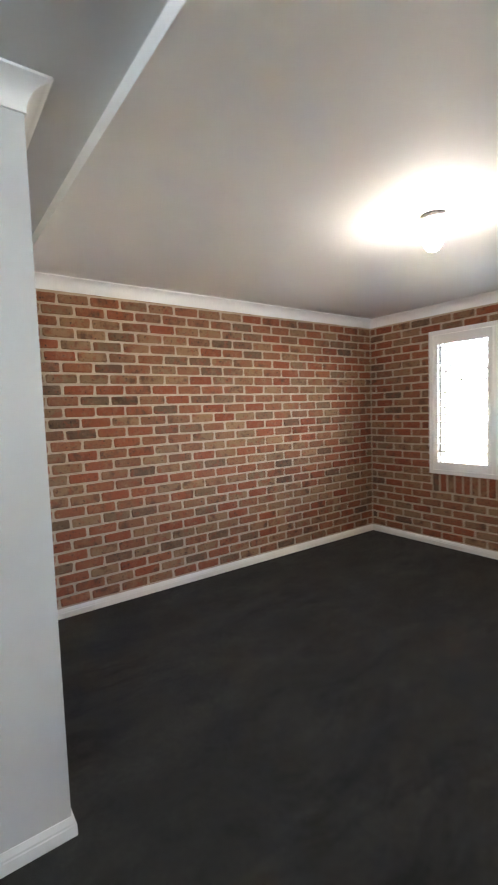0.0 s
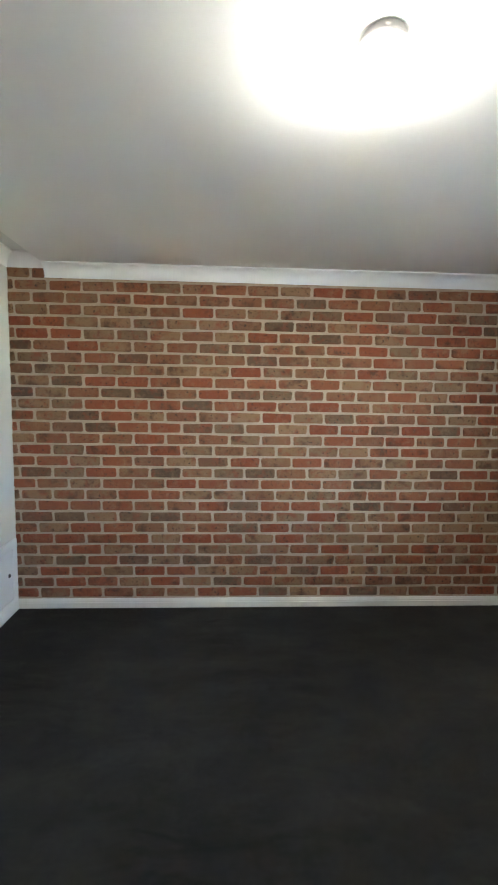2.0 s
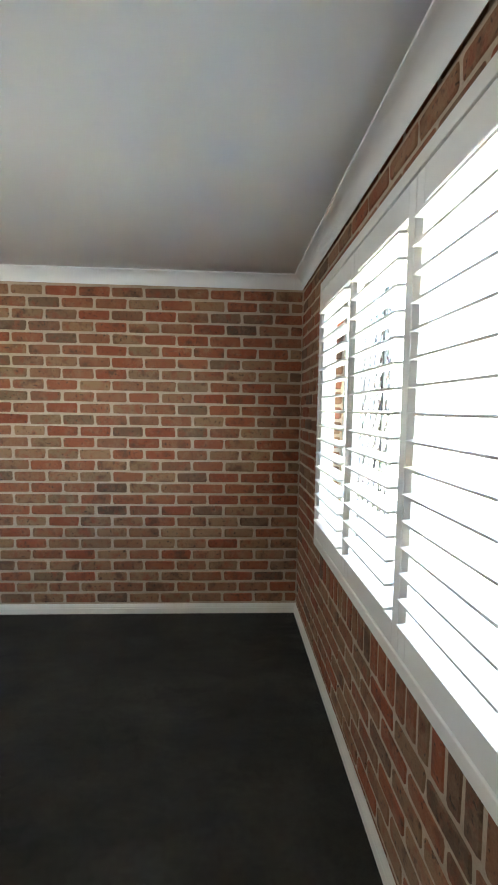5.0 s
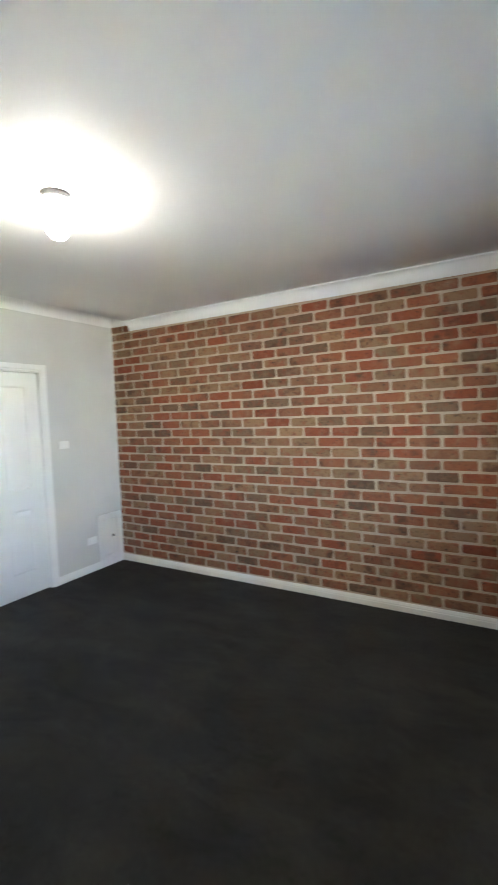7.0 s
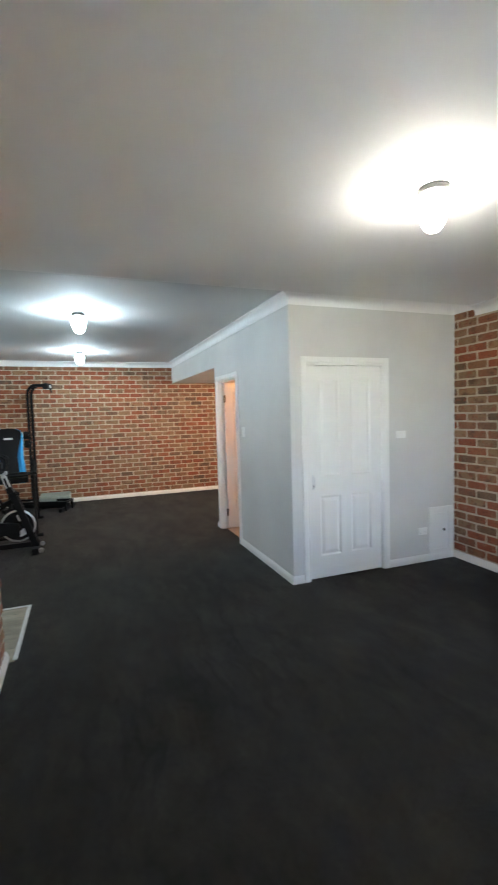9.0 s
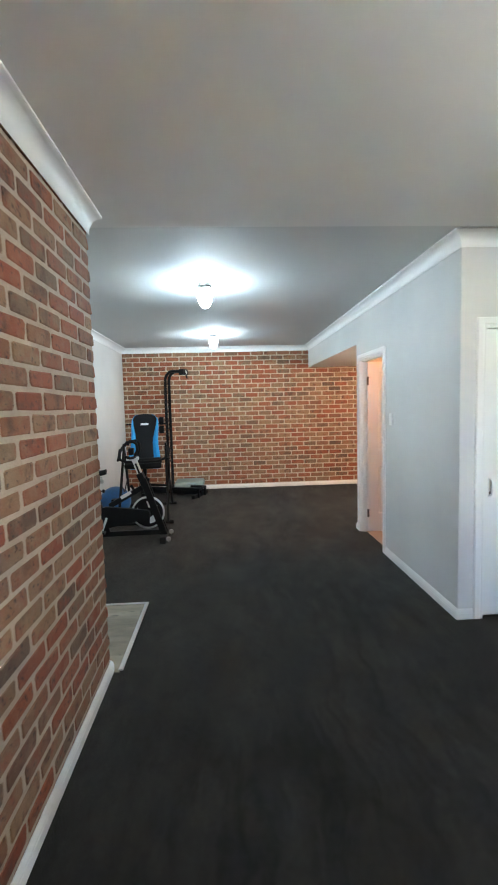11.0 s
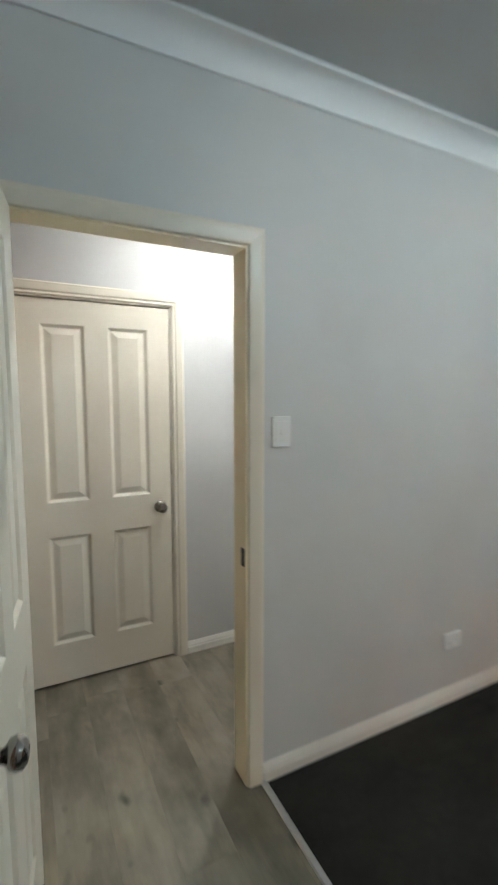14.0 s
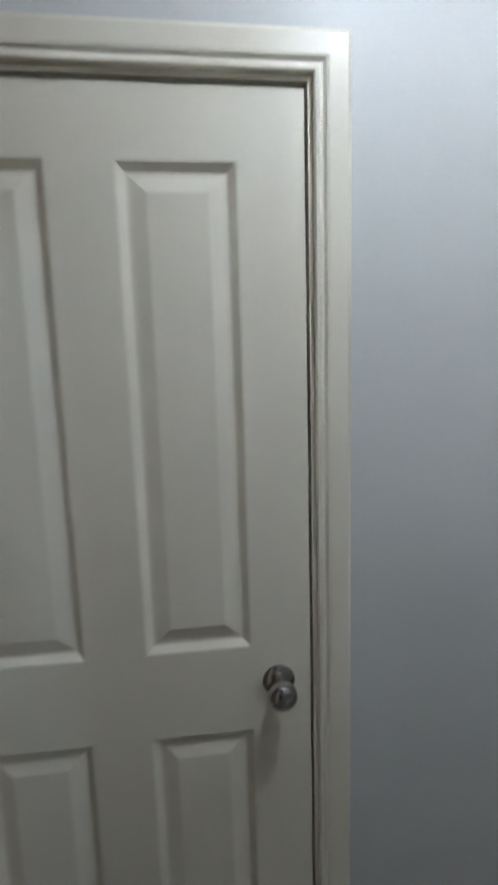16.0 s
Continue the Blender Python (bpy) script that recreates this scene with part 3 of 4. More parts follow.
structure("trim_hall_corner", boxes(((X_BRK - 0.020, Y_HALL, 0), (X_BRK, Y_HALL + 0.014, Z_H - 0.09)), bevel=0.004), TRIM, "narrow cream bead where brick meets plaster")


# ---- window with plantation shutters ----
window = tagged(new("window_1"), "wide window with four white plantation shutter panels, louvres open", "window", "", "structure")
XF = -0.034                                        # front of the shutter frame
bm = bmesh.new()
o0, o1, p0, p1 = WIN[0] - 0.022, WIN[1] + 0.022, WIN[2] - 0.016, WIN[3] + 0.018
fw = 0.045
for lo, hi in (((o0, p0), (o0 + fw, p1)), ((o1 - fw, p0), (o1, p1)), ((o0 + fw, p0), (o1 - fw, p0 + fw)), ((o0 + fw, p1 - fw), (o1 - fw, p1))):
    box(bm, (XF, lo[0], lo[1]), (0.06, hi[0], hi[1]), 0.003, 2)
part("window_frame", bm, SHUTTER, window)
PANELS = 4
i0, i1, j0, j1 = o0 + fw, o1 - fw, p0 + fw, p1 - fw
pw = (i1 - i0) / PANELS
for k in range(PANELS):
    a, b = i0 + k * pw + 0.002, i0 + (k + 1) * pw - 0.002
    bm = bmesh.new()
    for lo, hi in (((a, j0 + 0.002), (a + 0.052, j1 - 0.002)), ((b - 0.052, j0 + 0.002), (b, j1 - 0.002)),
                   ((a + 0.052, j0 + 0.002), (b - 0.052, j0 + 0.085)), ((a + 0.052, j1 - 0.100), (b - 0.052, j1 - 0.002))):
        box(bm, (XF + 0.006, lo[0], lo[1]), (XF + 0.034, hi[0], hi[1]), 0.002, 1)
    shutter = part("shutter_panel", bm, SHUTTER, window)
    n_blades = 16
    z_lo, z_hi = j0 + 0.085, j1 - 0.100
    pitch = (z_hi - z_lo) / n_blades
    for q in range(n_blades):
        z = z_lo + (q + 0.5) * pitch
        bm = bmesh.new()
        half = 0.043
        tilt = radians(4)
        ring = [(half, -0.0030), (half, 0.0030), (half * 0.45, 0.0052), (-half * 0.45, 0.0052),
                (-half, 0.0038), (-half, -0.0038), (-half * 0.45, -0.0052), (half * 0.45, -0.0052)]
        sweep(bm, (XF + 0.020, a + 0.053, z), (XF + 0.020, b - 0.053, z), (math.cos(tilt), 0, math.sin(tilt)), (-math.sin(tilt), 0, math.cos(tilt)), ring)
        part("louvre", bm, SHUTTER, shutter)
# aluminium sash and panes behind the shutters
bm = bmesh.new()
for y in (WIN[0] + 0.02, WIN[1] - 0.02):
    box(bm, (0.115, y - 0.02, WIN[2]), (0.16, y + 0.02, WIN[3]))
for z in (WIN[2] + 0.02, WIN[3] - 0.02):
    box(bm, (0.113, WIN[0], z - 0.02), (0.162, WIN[1], z + 0.02))
part("sash", bm, ALU, window, "pale aluminium sliding sash")
for y in (-2.76, -1.44):
    part("sash_stile", boxes(((0.128, y - 0.009, WIN[2] + 0.04), (0.148, y + 0.009, WIN[3] - 0.04)), bevel=0.002), DARK_METAL, window, "slim dark sash stile")
for a, b in ((WIN[0] + 0.04, -2.769), (-2.751, -1.449), (-1.431, WIN[1] - 0.04)):
    pane = part("pane", boxes(((0.135, a, WIN[2] + 0.04), (0.140, b, WIN[3] - 0.04))), GLASS, window)
    pane.visible_shadow = False

grille = tagged(new("security_grille"), "dark diamond security grille outside the window sash", "security grille", "", "structure")
bm = bmesh.new()
for lo, hi in (((-1.44, 0.84), (-1.415, 2.30)), ((-0.885, 0.84), (-0.86, 2.30)), ((-1.415, 0.84), (-0.885, 0.865)), ((-1.415, 2.275), (-0.885, 2.30))):
    box(bm, (0.170, lo[0], lo[1]), (0.190, hi[0], hi[1]), 0.002)
part("grille_frame", bm, SHUTTER, grille, "white grille frame")
bm = bmesh.new()
for s in (-1, 1):
    for k in range(-12, 16):
        u0, v0 = (-1.415, 0.865 + k * 0.115) if s > 0 else (-1.415, 0.865 + 0.53 * 1.35 + k * 0.115)
        u1, v1 = -0.885, v0 + s * 0.53 * 1.35
        lo, hi = (v0, v1) if s > 0 else (v1, v0)
        if lo > 0.86 and hi < 2.28:
            bar(bm, (0.180 + s * 0.003, u0, v0), (0.180 + s * 0.003, u1, v1), 0.008, 0.011, 0)
        elif hi > 0.9 and lo < 2.25:
            c, d = max(lo, 0.86), min(hi, 2.28)
            f0, f1 = (c - v0) / (v1 - v0), (d - v0) / (v1 - v0)
            bar(bm, (0.180 + s * 0.003, u0 + f0 * 0.53, c), (0.180 + s * 0.003, u0 + f1 * 0.53, d), 0.008, 0.011, 0)
tagged(part("diamond_mesh", bm, DARK_METAL, grille, "dark diamond bars"), "", "", "", "stuff")

# ---- ceiling lights ----
RING = plain("dark_ring", (0.030, 0.028, 0.027), 0.55)


def ceiling_light(at, material, label, group):
    """A batten light: dark metal gallery ring under the ceiling and an opal glass shade."""
    light = thing("ceiling_light", at, label, "ceiling light", group)
    x, y, z = at
    bm = bmesh.new()
    lathe(bm, ((0.0, 0), (0.064, 0), (0.067, -0.006), (0.067, -0.022), (0.063, -0.026), (0.050, -0.027), (0.0, -0.027)), at, (0, 0, 1), 32)
    part("base_plate", lathe(bmesh.new(), ((0, 0.020), (0.052, 0.020), (0.055, 0.012), (0.055, 0.0), (0, 0.0)), at, (0, 0, 1), 28), WHITE, light, "white base plate", True)
    part("gallery_ring", bm, RING, light, "dark metal gallery ring", True)
    for k in range(3):
        a = radians(20 + 120 * k)
        bm = bmesh.new()
        tube(bm, [(x + 0.064 * math.cos(a), y + 0.064 * math.sin(a), z - 0.016), (x + 0.076 * math.cos(a), y + 0.076 * math.sin(a), z - 0.016)], 0.004, 8)
        part("thumb_screw", bm, DARK_METAL, light)
    bm = bmesh.new()
    lathe(bm, ((0.0, -0.028), (0.036, -0.028), (0.054, -0.036), (0.066, -0.052), (0.070, -0.078), (0.067, -0.106), (0.058, -0.138), (0.045, -0.168), (0.028, -0.190), (0.0, -0.200)), at, (0, 0, 1), 32)
    part("shade", bm, material, light, "glowing opal glass shade", True)
    return light


GLOW_A = glowing("glow_neutral", (0.985, 0.93, 0.835), 3.3)
GLOW_B = glowing("glow_cool", (0.755, 0.96, 1.05), 6.0)
GLOW_H = glowing("glow_hall", (0.94, 0.97, 0.98), 61.0)
GLOW_W = glowing("glow_warm", (1.0, 0.38, 0.11), 3.6)
GLOW_L = glowing("glow_warm_low", (1.0, 0.68, 0.45), 12.0)
ceiling_light((-2.150, -2.165, Z_A), GLOW_A, "batten ceiling light with neutral white glowing shade", "ceiling lights")
ceiling_light((-5.367, -3.687, Z_B - 0.018), GLOW_B, "batten ceiling light with cool white glowing shade", "ceiling lights")
ceiling_light((-8.203, -3.68, Z_B - 0.018), GLOW_B, "batten ceiling light with cool white glowing shade", "ceiling lights")
downlight = thing("downlight", (-4.90, -5.84, Z_H), "small round recessed downlight glowing in the hall ceiling", "downlight")
part("bezel", lathe(bmesh.new(), ((0.036, -0.001), (0.050, -0.001), (0.050, -0.004), (0.046, -0.007), (0.036, -0.008), (0.036, -0.001)), (-4.90, -5.84, Z_H), (0, 0, 1), 32, False), WHITE, downlight, "white bezel", True)
part("lens", lathe(bmesh.new(), ((0, 0), (0.036, 0), (0.036, -0.005), (0, -0.005)), (-4.90, -5.84, Z_H), (0, 0, 1), 32), GLOW_H, downlight, "glowing lens")
ceiling_light((-5.80, -0.95, 2.50), GLOW_W, "batten ceiling light with warm glowing shade in the bathroom", "ceiling lights")
ceiling_light((-7.4, -0.55, 2.262), GLOW_L, "batten ceiling light with warm glowing shade in the alcove", "ceiling lights")

# ---- plates, panel and picture ----
def wall_plate(at, turn, width, height, label, gangs=1, sockets=False, category="light switch"):
    """A switch or socket plate standing 9 mm off its wall; its front looks to -y before the turn."""
    plate = thing("light_switch" if not sockets else "power_outlet", (*at, 0, 0, turn), label, category)
    local = Matrix(plate.matrix_basis)
    bm = bmesh.new()
    box(bm, (-width / 2, -0.012, -height / 2), (width / 2, 0.0, height / 2), 0.003, 2)
    bm.transform(local)
    part("plate", bm, SWITCH, plate)
    for k in range(gangs):
        bm = bmesh.new()
        if sockets:
            c = (k - (gangs - 1) / 2) * width / gangs
            box(bm, (c - 0.006, -0.016, height * 0.20), (c + 0.006, -0.012, height * 0.36), 0.001)
        else:
            c = (k - (gangs - 1) / 2) * 0.028
            if width > height:
                box(bm, (c - 0.008, -0.016, -0.013), (c + 0.008, -0.012, 0.013), 0.0015)
            else:
                box(bm, (-0.028, -0.0155, -height * 0.30 + c), (0.028, -0.012, height * 0.34 + c), 0.001)
                box(bm, (-0.008, -0.0190, -0.012 + c), (0.008, -0.0155, 0.012 + c), 0.0015)
        bm.transform(local)
        part("rocker", bm, SWITCH, plate)
        if sockets:
            for dx, lean in ((-0.007, 30), (0.007, -30), (0.0, 0)):
                bm = bmesh.new()
                z = -0.004 if lean else -0.017
                bar(bm, (c + dx - 0.004 * math.sin(radians(lean)), -0.0122, z - 0.004), (c + dx + 0.004 * math.sin(radians(lean)), -0.0122, z + 0.004), 0.0018, 0.001, 0)
                bm.transform(local)
                part("slot", bm, DARK_METAL, plate)
    return plate


wall_plate((-4.755, Y_SOUTH, 1.402), 180, 0.078, 0.116, "white two-part light switch beside the hall doorway")
wall_plate((-5.43, Y_BLK, 1.39), 0, 0.074, 0.116, "white light switch beside the bathroom door")
wall_plate((X_BLK, -0.695, 1.352), 90, 0.116, 0.074, "white horizontal light switch beside the closet door", 2)
wall_plate((X_BLK, -0.425, 0.325), 90, 0.116, 0.074, "white double power outlet low beside the access panel", 2, True, "power outlet")
wall_plate((-5.755, Y_SOUTH, 0.325), 180, 0.116, 0.078, "white double power outlet low on the gym wall", 2, True, "power outlet")

hatch = thing("access_panel", (X_BLK, -0.18, 0.055), "white timber access panel with a round keyhole above the skirting", "access panel")
bm = bmesh.new()
for lo, hi in (((-0.345, 0.078), (-0.290, 0.565)), ((-0.085, 0.078), (-0.020, 0.565)), ((-0.290, 0.505), (-0.085, 0.565)), ((-0.290, 0.078), (-0.085, 0.118))):
    box(bm, (X_BLK, lo[0], lo[1]), (X_BLK + 0.018, hi[0], hi[1]), 0.003, 2)
part("panel_frame", bm, WHITE, hatch)
hatch_door = part("panel_door", box(bmesh.new(), (X_BLK, -0.287, 0.121), (X_BLK + 0.013, -0.088, 0.500), 0.003, 2), WHITE, hatch)
bm = bmesh.new()
lathe(bm, ((0, 0), (0.015, 0), (0.015, 0.004), (0.011, 0.007), (0.006, 0.007), (0.005, 0.003), (0, 0.003)), (X_BLK + 0.013, -0.145, 0.315), (1, 0, 0), 20)
part("lock", bm, DARK_METAL, hatch_door, "dark round lock", True)

CEDAR = wood_material("cedar_frame", (0.16, 0.045, 0.018), (0.25, 0.075, 0.030), (0.33, 0.11, 0.045), "Z", 30, 0.35, False)


def picture_material():
    """A green garden scene: foliage masses, a pale fall of water and dark rocks."""
    m, n, l, b = nodes_of("garden_print")
    p = position(n)
    leaf = noise_node(n, l, 9, 7, 0.7, p)
    col = ramp_node(n, l, leaf, ((0.30, (0.012, 0.022, 0.018)), (0.46, (0.03, 0.06, 0.03)), (0.58, (0.10, 0.16, 0.06)), (0.72, (0.26, 0.32, 0.16))))
    s = n.new("ShaderNodeMapping")
    s.inputs["Scale"].default_value = (1, 11, 1.6)
    l.new(p, s.inputs[0])
    fall = noise_node(n, l, 1.0, 4, 0.6, s.outputs[0])
    col = mix_node(n, l, col, (0.30, 0.36, 0.42), ramp_node(n, l, fall, ((0.58, (0, 0, 0)), (0.72, (0.8, 0.8, 0.8)))))
    l.new(col, b.inputs["Base Color"])
    b.inputs["Roughness"].default_value = 0.5
    b.inputs["Coat Weight"].default_value, b.inputs["Coat Roughness"].default_value = 0.6, 0.03
    return m


picture = thing("framed_picture", (X_BRK - 0.004, -5.89, 1.37), "red cedar framed green garden picture hung on the brick", "picture")
a, b, lo, hi = -6.165, -5.62, 1.362, 1.905
FRAME = [(0, 0), (0.020, 0), (0.024, 0.006), (0.022, 0.020), (0.014, 0.030), (0.010, 0.034), (0, 0.034)]
bm = bmesh.new()
x = X_BRK - 0.004
sweep(bm, (x, a, lo), (x, b, lo), (-1, 0, 0), (0, 0, 1), FRAME, 0, 0, "u")
sweep(bm, (x, a, hi), (x, b, hi), (-1, 0, 0), (0, 0, -1), FRAME, 0, 0, "u")
sweep(bm, (x, a, lo), (x, a, hi), (-1, 0, 0), (0, 1, 0), FRAME, 0, 0, "u")
sweep(bm, (x, b, lo), (x, b, hi), (-1, 0, 0), (0, -1, 0), FRAME, 0, 0, "u")
part("picture_frame", bm, CEDAR, picture, "red cedar frame")
part("mount", boxes(((x - 0.008, a + 0.030, lo + 0.030), (x, b - 0.030, hi - 0.030))), painted("dark_mount", (0.10, 0.115, 0.105), 0.6), picture, "dark grey-green mount")
part("print", boxes(((x - 0.0095, a + 0.062, lo + 0.075), (x - 0.0085, b - 0.062, hi - 0.062))), picture_material(), picture, "garden print")
for z in (lo + 0.070, hi - 0.058):
    part("mount_line", boxes(((x - 0.0098, a + 0.058, z - 0.0015), (x - 0.0083, b - 0.058, z + 0.0005))), WHITE, picture, "thin pale line on the mount")

# ---- gym machines ----
BLACK = plain("black_powder_coat", (0.005, 0.005, 0.0055), 0.50, 0, 70, 0.3, 0.16)
RUBBER = plain("black_rubber", (0.008, 0.008, 0.008), 0.75, 0, 90, 0.3, 0.16)
VINYL = plain("black_vinyl", (0.006, 0.006, 0.007), 0.48, 0, 50, 0.2, 0.2)
BLUE = plain("blue_vinyl", (0.010, 0.29, 0.66), 0.42, 0, 40, 0.1)
BALL = plain("blue_ball_rubber", (0.014, 0.10, 0.27), 0.4, 0, 30, 0.15)
STEEL = plain("brushed_silver", (0.60, 0.60, 0.59), 0.3, 1.0, 60, 0.08)
SILVER = plain("silver_plastic", (0.52, 0.52, 0.50), 0.4)
SAGE = plain("grey_green_plastic", (0.26, 0.30, 0.26), 0.55)


def spin_bike(at):
    """Built nose towards +x about its middle, then set down."""
    bike = thing("exercise_bike", (0, 0, 0), "black spin bike with silver flywheel on the carpet", "exercise bike")
    for f in (-0.47, 0.47):
        bm = bar(bmesh.new(), (f, -0.22, 0.045), (f, 0.22, 0.045), 0.07, 0.045, 0.008)
        foot = part("foot_bar", bm, BLACK, bike)
        for s in (-1, 1):
            part("end_cap", box(bmesh.new(), (f - 0.035, s * 0.215 - 0.02, 0.0), (f + 0.035, s * 0.215 + 0.02, 0.072), 0.008, 2), RUBBER, foot)
    for s in (-1, 1):
        bm = lathe(bmesh.new(), ((0, -0.014), (0.022, -0.014), (0.028, -0.008), (0.028, 0.008), (0.022, 0.014), (0, 0.014)), (0.53, s * 0.16, 0.036), (0, 1, 0), 18)
        part("transport_wheel", bm, STEEL, bike, "pale transport wheel", True)
    part("base_beam", bar(bmesh.new(), (-0.45, 0, 0.085), (0.47, 0, 0.085), 0.05, 0.06, 0.006), BLACK, bike)
    # chain guard: a long rounded plate from crank to wheel
    bm = bmesh.new()
    outline = arc((-0.18, 0, 0.30), 0.125, 80, 280, 12, (1, 0, 0), (0, 0, 1)) + arc((0.26, 0, 0.315), 0.055, -80, 80, 8, (1, 0, 0), (0, 0, 1))
    left = [bm.verts.new((p.x, -0.085, p.z)) for p in outline]
    right = [bm.verts.new((p.x, -0.035, p.z)) for p in outline]
    bm.faces.new(left)
    bm.faces.new(right[::-1])
    for i in range(len(outline)):
        j = (i + 1) % len(outline)
        bm.faces.new((left[j], left[i], right[i], right[j]))
    bmesh.ops.recalc_face_normals(bm, faces=bm.faces[:])
    part("chain_guard", bm, BLACK, bike)
    part("seat_tube", bar(bmesh.new(), (-0.20, 0, 0.10), (-0.335, 0, 0.60), 0.055, 0.075, 0.006), BLACK, bike)
    part("rear_strut", bar(bmesh.new(), (-0.24, 0, 0.34), (-0.45, 0, 0.06), 0.05, 0.06, 0.006), BLACK, bike)
    part("top_tube", bar(bmesh.new(), (-0.16, 0, 0.42), (0.25, 0, 0.64), 0.05, 0.06, 0.006), BLACK, bike)
    part("seat_post", bar(bmesh.new(), (-0.315, 0, 0.55), (-0.365, 0, 0.70), 0.036, 0.055, 0.004), STEEL, bike, "silver seat post")
    slider = part("seat_slider", bar(bmesh.new(), (-0.53, 0, 0.705), (-0.21, 0, 0.715), 0.045, 0.040, 0.004), STEEL, bike, "silver seat slider")
    part("slider_post", tube(bmesh.new(), [(-0.30, 0, 0.72), (-0.235, 0, 0.735), (-0.23, 0, 0.76), (-0.30, 0, 0.80)], 0.012, 10), STEEL, slider, "", True)
    for p, d in (((-0.27, 0.03, 0.595), (1, 0, 0)), ((-0.45, 0, 0.685), (0, 0, -1)), ((0.27, -0.03, 0.72), (1, 0, 0))):
        bm = lathe(bmesh.new(), ((0, 0), (0.008, 0), (0.008, 0.025), (0.020, 0.028), (0.022, 0.045), (0.016, 0.052), (0, 0.052)), p, d, 14)
        part("adjusting_knob", bm, BLACK, bike, "", True)
    # saddle
    bm = bmesh.new()
    rings = []
    for k in range(9):
        f = k / 8
        w = 0.010 + 0.105 * (1 - f) ** 1.5 * (0.55 + 0.45 * min(1, (f + 0.02) * 8)) + 0.016
        zc = 0.835 + 0.018 * math.cos(f * 4.5)
        rings.append([bm.verts.new((-0.43 + 0.25 * f, w * math.cos(t), zc + (0.030 if math.sin(t) > 0 else 0.034) * math.sin(t))) for t in [2 * math.pi * i / 12 for i in range(12)]])
    for q, w in zip(rings, rings[1:]):
        for i in range(12):
            bm.faces.new((q[i], q[(i + 1) % 12], w[(i + 1) % 12], w[i]))
    bm.faces.new(rings[0][::-1])
    bm.faces.new(rings[-1])
    bmesh.ops.recalc_face_normals(bm, faces=bm.faces[:])
    saddle = part("saddle", bm, VINYL, bike, "black padded saddle", True)
    for s in (-1, 1):
        bm = bmesh.new()
        rows = []
        for k in range(5):
            f = 0.04 + 0.40 * k / 4
            w = 0.010 + 0.105 * (1 - f) ** 1.5 * (0.55 + 0.45 * min(1, (f + 0.02) * 8)) + 0.016
            zc = 0.835 + 0.018 * math.cos(f * 4.5)
            rows.append([bm.verts.new((-0.43 + 0.25 * f, s * (w * math.cos(t) + 0.0015), zc + 0.032 * math.sin(t))) for t in (-0.55, -0.2, 0.15, 0.45)])
        for q, w in zip(rows, rows[1:]):
            for i in range(3):
                bm.faces.new((q[i], q[i + 1], w[i + 1], w[i]))
        bmesh.ops.solidify(bm, geom=bm.faces[:], thickness=0.003)
        bmesh.ops.recalc_face_normals(bm, faces=bm.faces[:])
        part("saddle_side_panel", bm, SWITCH, saddle, "white saddle side panel", True)
    part("saddle_clamp", box(bmesh.new(), (-0.345, -0.03, 0.785), (-0.275, 0.03, 0.822), 0.006, 2), SILVER, saddle)
    # front fork, handlebar post, bars
    for s in (-0.055, 0.055):
        part("fork_blade", bar(bmesh.new(), (0.245, s, 0.74), (0.475, s, 0.06), 0.036, 0.075, 0.005), BLACK, bike)
    part("head_tube", bar(bmesh.new(), (0.205, 0, 0.80), (0.285, 0, 0.60), 0.13, 0.07, 0.008), BLACK, bike)
    part("handlebar_post", bar(bmesh.new(), (0.145, 0, 0.975), (0.225, 0, 0.74), 0.045, 0.055, 0.004), STEEL, bike, "silver handlebar post")
    part("bar_clamp", box(bmesh.new(), (0.06, -0.03, 0.955), (0.20, 0.03, 0.995), 0.006, 2), SILVER, bike, "grey bar clamp")
    bars = part("handlebar", tube(bmesh.new(), [(0.09, -0.20, 1.02), (0.14, -0.20, 1.00), (0.16, -0.18, 1.00), (0.16, 0.18, 1.00), (0.14, 0.20, 1.00), (0.09, 0.20, 1.02)], 0.016, 10), RUBBER, bike, "black foam handlebar", True)
    for s in (-0.09, 0.09):
        part("aero_bar", tube(bmesh.new(), [(0.17, s, 1.00), (0.205, s, 1.08), (0.20, s, 1.15), (0.16, s, 1.18), (0.09, s, 1.175), (0.06, s, 1.13)], 0.016, 10), RUBBER, bars, "black foam grip", True)
    part("console", box(bmesh.new(), (0.09, -0.04, 1.02), (0.15, 0.04, 1.10), 0.01, 2), BLACK, bike)
    # flywheel: rim, disc with three pale openings' plates
    c = (0.285, 0, 0.325)
    wheel = part("flywheel", lathe(bmesh.new(), ((0.174, -0.011), (0.188, -0.011), (0.195, -0.006), (0.195, 0.006), (0.188, 0.011), (0.174, 0.011), (0.174, -0.011)), c, (0, 1, 0), 48, False), STEEL, bike, "polished steel flywheel rim", True)
    part("disc", lathe(bmesh.new(), ((0.0, -0.006), (0.175, -0.006), (0.175, 0.006), (0.0, 0.006)), c, (0, 1, 0), 40), BLACK, wheel, "black wheel disc")
    for k in range(3):
        for s in (-1, 1):
            bm = bmesh.new()
            a0 = 35 + 120 * k
            ring = arc(c, 0.135, a0, a0 + 62, 8, (1, 0, 0), (0, 0, 1)) + arc(c, 0.062, a0 + 50, a0 + 12, 5, (1, 0, 0), (0, 0, 1))
            f0 = [bm.verts.new(p + Vector((0, s * 0.0062, 0))) for p in ring]
            f1 = [bm.verts.new(p + Vector((0, s * 0.0090, 0))) for p in ring]
            bm.faces.new(f1)
            for i in range(len(ring)):
                bm.faces.new((f0[i], f0[(i + 1) % len(ring)], f1[(i + 1) % len(ring)], f1[i]))
